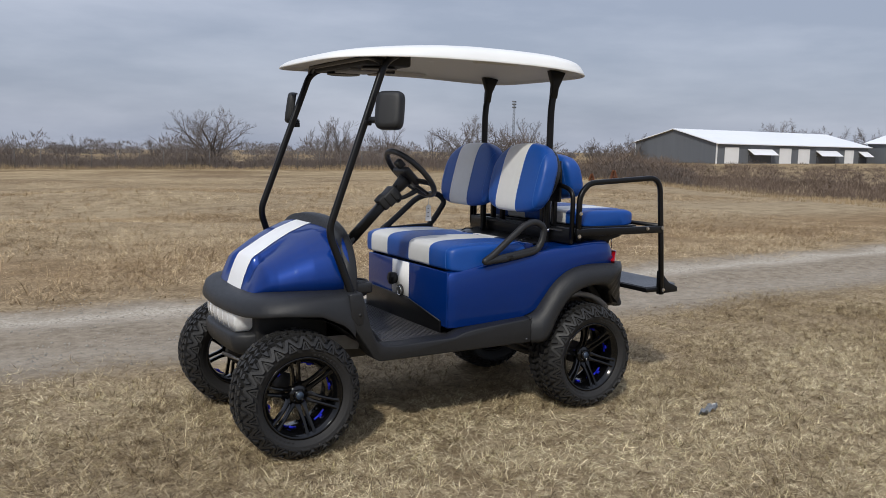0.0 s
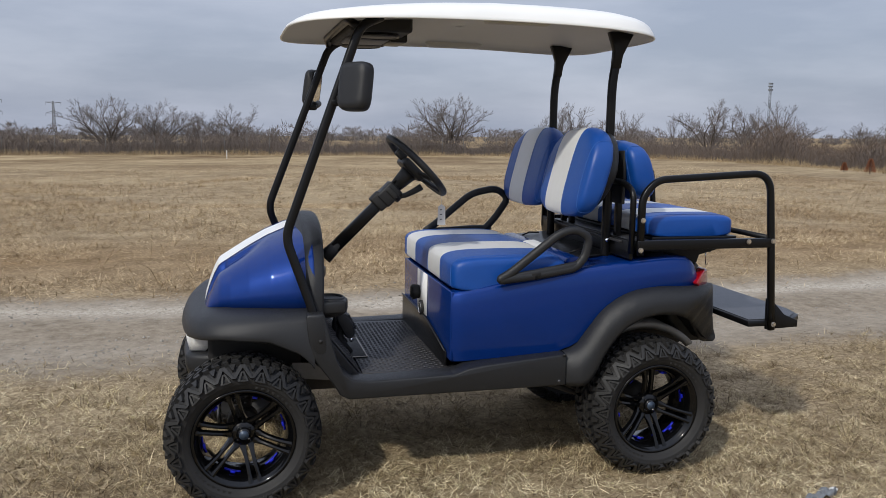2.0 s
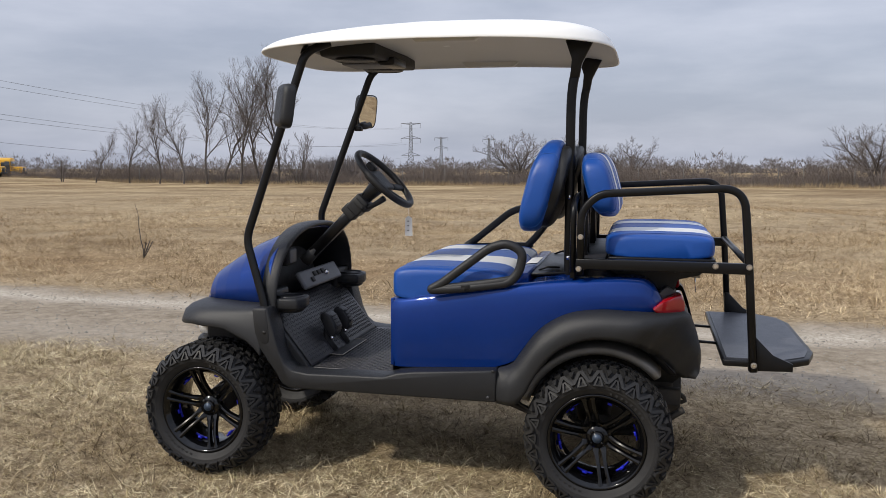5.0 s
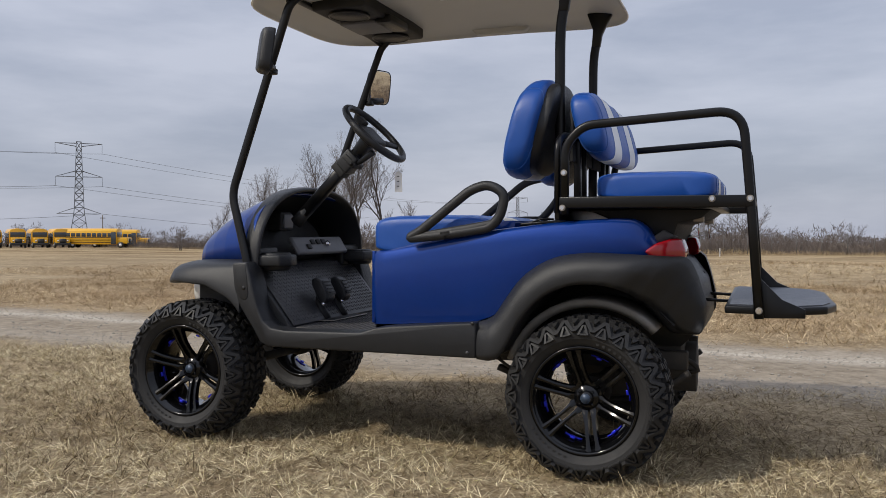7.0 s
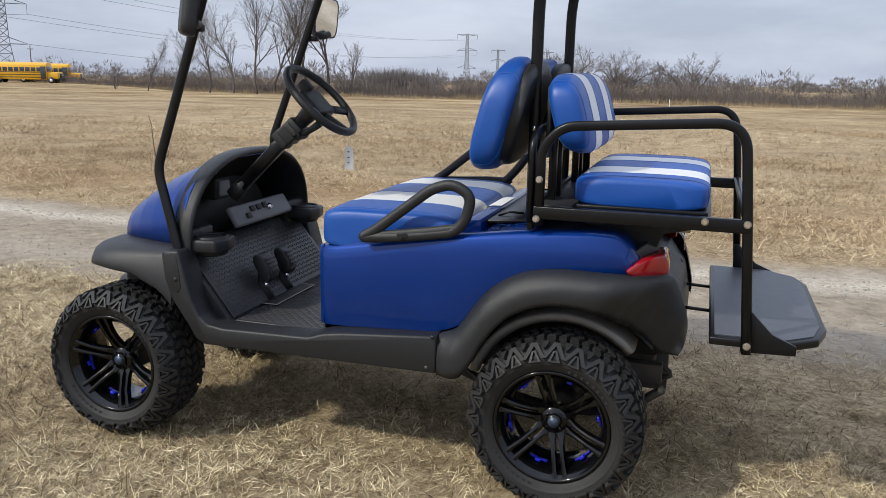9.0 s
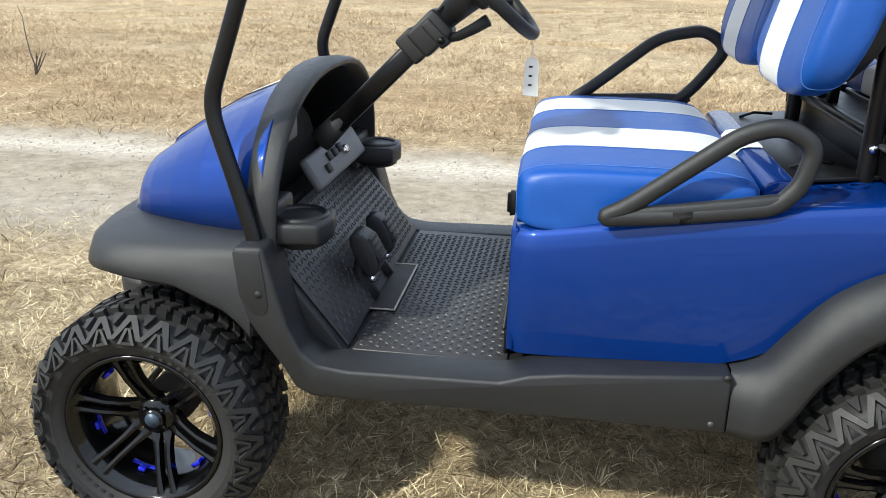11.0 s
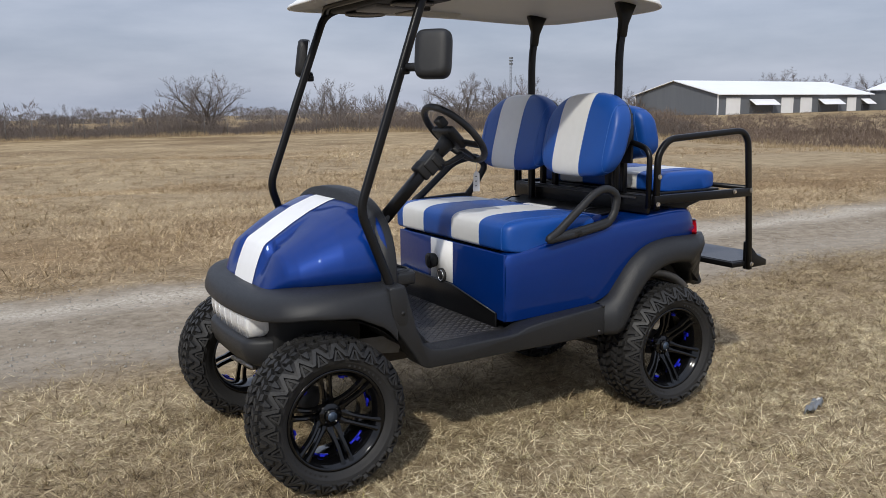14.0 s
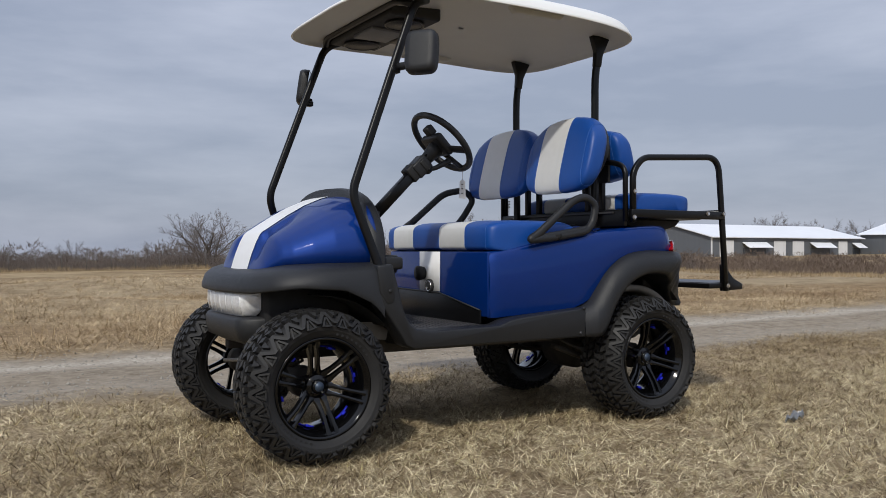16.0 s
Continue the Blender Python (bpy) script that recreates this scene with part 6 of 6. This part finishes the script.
def small_shrub(deg, dist, height, seed):
    """A squat conical shrub of short dry sprays on a stub of a stem."""
    rng = random.Random(seed)
    shrub = empty("small_shrub", "small russet shrub standing in dry grass", "shrub", "russet shrubs")
    shrub.location = stand(deg, dist)
    part("stem", cyl((0, 0, height * 0.15), (0, 0, 1), 0.02, height * 0.5, 7, 0.012), BARK, shrub)
    verts, faces = [], []
    for _ in range(900):
        z = rng.uniform(0.08, 1) ** 0.8
        r, a = height * 0.36 * (1.05 - z) ** 0.7 * rng.uniform(0.5, 1), rng.uniform(0, 6.283)
        p = Vector((r * math.cos(a), r * math.sin(a), z * height * 0.9))
        q = p + Vector((math.cos(a) * 0.05, math.sin(a) * 0.05, rng.uniform(0.0, 0.07)))
        limb(verts, faces, p, q, 0.008, 0, 3)
    crown = raw_mesh("crown", verts, faces, mat("russet_needles", (0.20, 0.075, 0.035), 0.9, 0, 0.3, 6))
    crown.parent = shrub


small_shrub(40.2, 36.5, 0.65, 1)
small_shrub(38.8, 38.5, 0.4, 2)

# dead stalk by the lane, stakes and litter
rng = random.Random(8)
verts, faces = [], []
for k in range(6):
    g = rng.uniform(0, 6.28)
    p = Vector((0, 0, 0))
    d = Vector((math.cos(g) * 0.5, math.sin(g) * 0.5, 0.9)).normalized() if k else Vector((-0.05, 0, 1))
    n = 6 if k == 0 else 4
    for j in range(n):
        q = p + (d + Vector((rng.uniform(-0.2, 0.2), rng.uniform(-0.2, 0.2), rng.uniform(-0.25, 0.1)))).normalized() * (0.13 if k == 0 else 0.07)
        limb(verts, faces, p, q, 0.009 - 0.001 * j, 0.008 - 0.001 * j, 5)
        p = q
stalk = tagged(raw_mesh("dead_stalk", verts, faces, BARK), "dead brown weed stalk standing in dry grass", "plant")
stalk.location = (-5.9, 6.7, ground_z(-5.9, 6.7))
stake = tagged(part("survey_stake", box(-0.02, 0.02, -0.012, 0.012, 0, 0.5, 0.004), SHED_DOOR), "white survey stake in the field", "stake")
stake.location = stand(-1.1, 52)
litter = empty("litter", "torn grey plastic scrap with a white end", "litter")
litter.matrix_basis = pose(1.355, -0.94, 0.022, 0, 0, 20)
rows = [[(0.12 * (i / 10 - 0.5) * 1.5, 0.035 * (j / 5 - 0.5), 0.012 * math.sin(i * 1.3 + j) + 0.010 * math.cos(j * 2.1 + i * 0.4)) for j in range(6)] for i in range(11)]
scrap = part("scrap", loft(rows), mat("grey_plastic_film", (0.16, 0.17, 0.18), 0.4, 0, 0.3, 60), litter)
solidify(scrap, 0.002)
white = part("white_end", box(0.080, 0.110, -0.012, 0.012, -0.004, 0.008, 0.003), PAPER, litter)


# ---- grass, stones: real pieces past counting ----
def straw_material(name, stops):
    m = bpy.data.materials.new(name)
    m.use_nodes = True
    n, l = m.node_tree.nodes, m.node_tree.links
    b = n["Principled BSDF"]
    b.inputs["Roughness"].default_value, b.inputs["Specular IOR Level"].default_value = 0.75, 0.25
    geo, ramp = n.new("ShaderNodeNewGeometry"), n.new("ShaderNodeValToRGB")
    while len(ramp.color_ramp.elements) < len(stops):
        ramp.color_ramp.elements.new(0.5)
    for e, (p, c) in zip(ramp.color_ramp.elements, stops):
        e.position, e.color = p, (*c, 1)
    l.new(geo.outputs["Random Per Island"], ramp.inputs["Fac"])
    co, big, mix = n.new("ShaderNodeTexCoord"), n.new("ShaderNodeTexNoise"), n.new("ShaderNodeMix")
    big.inputs["Scale"].default_value, big.inputs["Detail"].default_value = 0.5, 7
    big.inputs["Roughness"].default_value = 0.72
    l.new(co.outputs["Object"], big.inputs["Vector"])
    mix.data_type, mix.blend_type = "RGBA", "MULTIPLY"
    tone = n.new("ShaderNodeValToRGB")
    tone.color_ramp.elements[0].position, tone.color_ramp.elements[1].position = 0.36, 0.60
    tone.color_ramp.elements[0].color, tone.color_ramp.elements[1].color = (0.62, 0.56, 0.50, 1), (1.08, 1.08, 1.08, 1)
    l.new(big.outputs["Fac"], tone.inputs["Fac"])
    mix.inputs[0].default_value = 1.0
    tuft, shade, clump = n.new("ShaderNodeTexNoise"), n.new("ShaderNodeValToRGB"), n.new("ShaderNodeMix")
    tuft.inputs["Scale"].default_value, tuft.inputs["Detail"].default_value, tuft.inputs["Roughness"].default_value = 11, 6, 0.75
    l.new(co.outputs["Object"], tuft.inputs["Vector"])
    shade.color_ramp.elements[0].position, shade.color_ramp.elements[1].position = 0.38, 0.59
    shade.color_ramp.elements[0].color, shade.color_ramp.elements[1].color = (0.36, 0.31, 0.27, 1), (1.30, 1.30, 1.30, 1)
    l.new(tuft.outputs["Fac"], shade.inputs["Fac"])
    clump.data_type, clump.blend_type, clump.inputs[0].default_value = "RGBA", "MULTIPLY", 1.0
    l.new(ramp.outputs["Color"], clump.inputs[6])
    l.new(shade.outputs["Color"], clump.inputs[7])
    l.new(clump.outputs[2], mix.inputs[6])
    l.new(tone.outputs["Color"], mix.inputs[7])
    mp, broad, swath, tint = n.new("ShaderNodeMapping"), n.new("ShaderNodeTexNoise"), n.new("ShaderNodeValToRGB"), n.new("ShaderNodeMix")
    mp.inputs["Scale"].default_value = (0.8, 1.0, 1)
    broad.inputs["Scale"].default_value, broad.inputs["Detail"].default_value, broad.inputs["Roughness"].default_value = 0.16, 5, 0.6
    l.new(co.outputs["Object"], mp.inputs["Vector"])
    l.new(mp.outputs["Vector"], broad.inputs["Vector"])
    l.new(broad.outputs["Fac"], swath.inputs["Fac"])
    swath.color_ramp.elements[0].position, swath.color_ramp.elements[1].position = 0.36, 0.60
    swath.color_ramp.elements[0].color, swath.color_ramp.elements[1].color = (0.70, 0.64, 0.58, 1), (1.05, 1.05, 1.05, 1)
    tint.data_type, tint.blend_type, tint.inputs[0].default_value = "RGBA", "MULTIPLY", 1.0
    l.new(mix.outputs[2], tint.inputs[6])
    l.new(swath.outputs["Color"], tint.inputs[7])
    l.new(tint.outputs[2], b.inputs["Base Color"])
    return m


STRAW = straw_material("dry_grass_blades", [(0.0, (0.10, 0.070, 0.043)), (0.25, (0.30, 0.238, 0.137)), (0.55, (0.57, 0.492, 0.315)), (0.93, (0.82, 0.738, 0.515)), (1.0, (0.40, 0.36, 0.15))])
FIELD_STRAW = straw_material("weathered_field_straw", [(0.0, (0.33, 0.255, 0.155)), (0.3, (0.48, 0.385, 0.243)), (0.7, (0.65, 0.535, 0.348)), (1.0, (0.80, 0.67, 0.45))])


def height_grid(x, y):
    """Ground height for arrays of places, read off a coarse table."""
    x0, x1, y0, y1, n, m = -21.0, 21.0, -5.0, 39.0, 257, 297
    gx, gy = np.linspace(x0, x1, n), np.linspace(y0, y1, m)
    table = np.array([[ground_z(float(u), float(v)) for u in gx] for v in gy])
    fx, fy = np.clip((x - x0) / (x1 - x0) * (n - 1), 0, n - 1.001), np.clip((y - y0) / (y1 - y0) * (m - 1), 0, m - 1.001)
    i, j = fx.astype(int), fy.astype(int)
    u, v = fx - i, fy - j
    return table[j, i] * (1 - u) * (1 - v) + table[j, i + 1] * u * (1 - v) + table[j + 1, i] * (1 - u) * v + table[j + 1, i + 1] * u * v


def patches(x, y, cell, seed):
    """Smooth random patches, 0 to 1."""
    t = np.random.default_rng(seed).uniform(0, 1, (128, 128))
    u, v = x / cell + 64, y / cell + 64
    i, j = np.floor(u).astype(int), np.floor(v).astype(int)
    u, v = u - i, v - j
    u, v = u * u * (3 - 2 * u), v * v * (3 - 2 * v)
    a, b, c, d = (t[(i + p) % 128, (j + q) % 128] for p, q in ((0, 0), (1, 0), (0, 1), (1, 1)))
    return (a * (1 - u) + b * u) * (1 - v) + (c * (1 - u) + d * u) * v


def tufted(x, y, blades, spread, seed):
    """Blades springing from shared roots, each with the way that it leans."""
    r = np.random.default_rng(seed)
    n = r.integers(blades // 2, blades * 3 // 2, len(x))
    X, Y, size = np.repeat(x, n), np.repeat(y, n), np.repeat(r.uniform(0.6, 1.5, len(x)), n)
    g = r.uniform(0, 2 * np.pi, len(X))
    d = np.abs(r.normal(0, spread, len(X))) * size
    comb = np.repeat(r.uniform(0, 2 * np.pi, len(x)), n)
    lean = np.where(r.uniform(0, 1, len(X)) < 0.35, comb + r.normal(0, 0.5, len(X)), g + r.normal(0, 0.4, len(X)))
    return X + np.cos(g) * d, Y + np.sin(g) * d, lean, size


def grass(name, label, x, y, length, width, flat, seed, lean=None, size=1.0, straw=STRAW):
    """Bent blades: each a quad and a tip."""
    r = np.random.default_rng(seed)
    n = len(x)
    z = height_grid(x, y)
    ln = length * r.uniform(0.5, 1.4, n) * size * (0.65 + 0.7 * patches(x, y, 0.45, seed + 50))
    g = r.uniform(0, 2 * np.pi, n) if lean is None else lean
    tilt = np.clip(r.normal(flat, 0.28, n), 0.05, 1.45)
    out = np.stack([np.cos(g), np.sin(g)], 1)
    s = r.uniform(0, 2 * np.pi, n)
    side = np.stack([np.cos(s), np.sin(s), r.uniform(-0.3, 0.3, n)], 1) * (width * r.uniform(0.6, 1.3, n))[:, None]
    base = np.stack([x, y, z - 0.004], 1)
    t2 = np.clip(tilt + 0.35, 0, 1.52)
    mid = base + np.concatenate([out * (np.sin(tilt) * ln * 0.5)[:, None], (np.cos(tilt) * ln * 0.5)[:, None]], 1)
    tip = mid + np.concatenate([out * (np.sin(t2) * ln * 0.5)[:, None], (np.cos(t2) * ln * 0.5)[:, None]], 1)
    v = np.stack([base - side, base + side, mid + side * 0.8, mid - side * 0.8, tip], 1).reshape(-1, 3).astype(np.float32)
    k = (np.arange(n) * 5)[:, None]
    loops = np.concatenate([k + np.array([0, 1, 2, 3]), k + np.array([3, 2, 4])], 1).reshape(-1).astype(np.int32)
    starts = np.stack([np.arange(n) * 7, np.arange(n) * 7 + 4], 1).reshape(-1).astype(np.int32)
    me = bpy.data.meshes.new(name)
    me.vertices.add(len(v))
    me.vertices.foreach_set("co", v.reshape(-1))
    me.loops.add(len(loops))
    me.loops.foreach_set("vertex_index", loops)
    me.polygons.add(len(starts))
    me.polygons.foreach_set("loop_start", starts)
    me.update(calc_edges=True)
    me.materials.append(straw)
    return tagged(new(name, me), label, "grass", kind="stuff")


def straws(name, label, x, y, length, width, flat, lift, seed, straw=STRAW):
    """Straight dry straws, one face each, lying over one another."""
    r = np.random.default_rng(seed)
    n = len(x)
    ln = length * r.uniform(0.45, 1.5, n)
    g, s = r.uniform(0, 2 * np.pi, n), r.uniform(0, 2 * np.pi, n)
    tilt = np.clip(r.normal(flat, 0.22, n), 0.2, 1.62)
    base = np.stack([x, y, height_grid(x, y) - 0.003 + r.uniform(0, lift, n) * np.clip((tilt - 0.9) / 0.5, 0, 1)], 1)
    d = np.stack([np.cos(g) * np.sin(tilt), np.sin(g) * np.sin(tilt), np.cos(tilt)], 1)
    side = np.stack([-np.sin(g) + 0.3 * np.cos(s), np.cos(g) + 0.3 * np.sin(s), 0.5 * np.sin(s)], 1) * (width * r.uniform(0.6, 1.3, n))[:, None]
    tip = base + d * ln[:, None]
    v = np.stack([base - side, base + side, tip + side * 0.35, tip - side * 0.35], 1).reshape(-1, 3).astype(np.float32)
    me = bpy.data.meshes.new(name)
    me.vertices.add(len(v))
    me.vertices.foreach_set("co", v.reshape(-1))
    me.loops.add(len(v))
    me.loops.foreach_set("vertex_index", np.arange(len(v), dtype=np.int32))
    me.polygons.add(n)
    me.polygons.foreach_set("loop_start", (np.arange(n) * 4).astype(np.int32))
    me.update(calc_edges=True)
    me.materials.append(straw)
    return tagged(new(name, me), label, "grass", kind="stuff")


def sow(n, x0, x1, y0, y1, seed, keep):
    r = np.random.default_rng(seed)
    x, y = r.uniform(x0, x1, n), r.uniform(y0, y1, n)
    ok = keep(x, y, r)
    return x[ok], y[ok]


def off_lane(x, y, r, wide=1.2, verge=0.5):
    d = np.abs(y - (2.72 - 0.055 * x + 0.06 * np.maximum(x, 0)))
    d = np.where(y < 2.72 - 0.055 * x + 0.06 * np.maximum(x, 0), d * 0.8, d)
    d += 0.35 * (np.sin(x * 1.7 + np.sin(y * 2.3) * 1.3) * 0.5 + np.sin(x * 4.1 + 1.0) * 0.3)
    return r.uniform(0, 1, len(x)) < np.clip((d - wide + verge) / (2 * verge), 0.0, 1) ** 1.5


def patchy(x, y, r):
    """Off the lane, and thick or thin by patches."""
    p = 0.6 * patches(x, y, 0.55, 71) + 0.4 * patches(x, y, 0.16, 72)
    return off_lane(x, y, r) & (r.uniform(0, 1, len(x)) < np.clip(2.6 * p - 0.55, 0.12, 1))


def thinning(x, y, r):
    return r.uniform(0, 1, len(x)) < np.clip((37 - y) / 22, 0, 1) * np.clip(2.4 * patches(x, y, 2.6, 73) - 0.3, 0.15, 1)


def sparse(x, y, r):
    edge = np.clip((14 - np.abs(x)) / 4, 0, 1)
    return off_lane(x, y, r) & (r.uniform(0, 1, len(x)) < edge * np.clip(2.4 * patches(x, y, 1.4, 74) - 0.3, 0.15, 1))


def thick(x, y, r):
    p = 0.55 * patches(x, y, 0.55, 71) + 0.45 * patches(x, y, 0.13, 72)
    edge = np.clip((x + 7.8) / 3.2, 0, 1) * np.clip((8.6 - x) / 3.2, 0, 1) * np.clip((y + 6.2) / 3.4, 0, 1)
    return off_lane(x, y, r) & (r.uniform(0, 1, len(x)) < edge ** 1.5 * np.clip(2.4 * p - 0.2, 0.25, 1))


straws("short_grass", "short dry mown grass round the cart", *sow(1080000, -7.8, 8.6, -6.2, 1.9, 1, thick), 0.042, 0.00132, 1.25, 0.014, 11)
gx, gy, gl, gs = tufted(*sow(16000, -4.8, 5.6, -2.7, 1.9, 4, patchy), 8, 0.012, 5)
grass("grass_tufts", "pale straw tufts in the mown grass", gx, gy, 0.062, 0.0014, 0.9, 14, gl, gs)
straws("field_grass", "matted dry grass beyond the lane", *sow(360000, -14, 14, 3.2, 14, 6, sparse), 0.075, 0.0022, 1.15, 0.02, 12, FIELD_STRAW)
straws("field_grass", "dry tufts across the field", *sow(210000, -20, 20, 12, 37, 3, thinning), 0.10, 0.0042, 1.15, 0.03, 13, FIELD_STRAW)
gx, gy, gl, gs = tufted(*sow(5000, -14, 14, 3.6, 24, 9, sparse), 9, 0.05, 8)
grass("field_tufts", "taller brown tufts in the field", gx, gy, 0.13, 0.0030, 0.75, 15, gl, gs, FIELD_STRAW)


def stones(count, seed):
    r = random.Random(seed)
    verts, faces = [], []
    for _ in range(count):
        x = r.uniform(-11, 10)
        y = road_line(x) + r.choice((-0.62, 0.62)) + r.gauss(0, 0.32)
        s = min(0.016, abs(r.gauss(0, 0.0045)) + 0.0025)
        c = Vector((x, y, ground_z(x, y) + s * 0.2))
        k = len(verts)
        verts += [c + Vector(q) * s * r.uniform(0.7, 1.3) for q in ((1, 0, 0), (0, 1, 0), (-1, 0, 0), (0, -1, 0), (0, 0, 0.8), (0, 0, -0.8))]
        for a in range(4):
            faces += [(k + a, k + (a + 1) % 4, k + 4), (k + (a + 1) % 4, k + a, k + 5)]
    ob = raw_mesh("gravel", verts, faces, mat("gravel_stone", (0.29, 0.265, 0.225), 0.9, 0, 0.4, 8))
    return tagged(ob, "loose pale gravel on the lane", "gravel", kind="stuff")


stones(10000, 6)
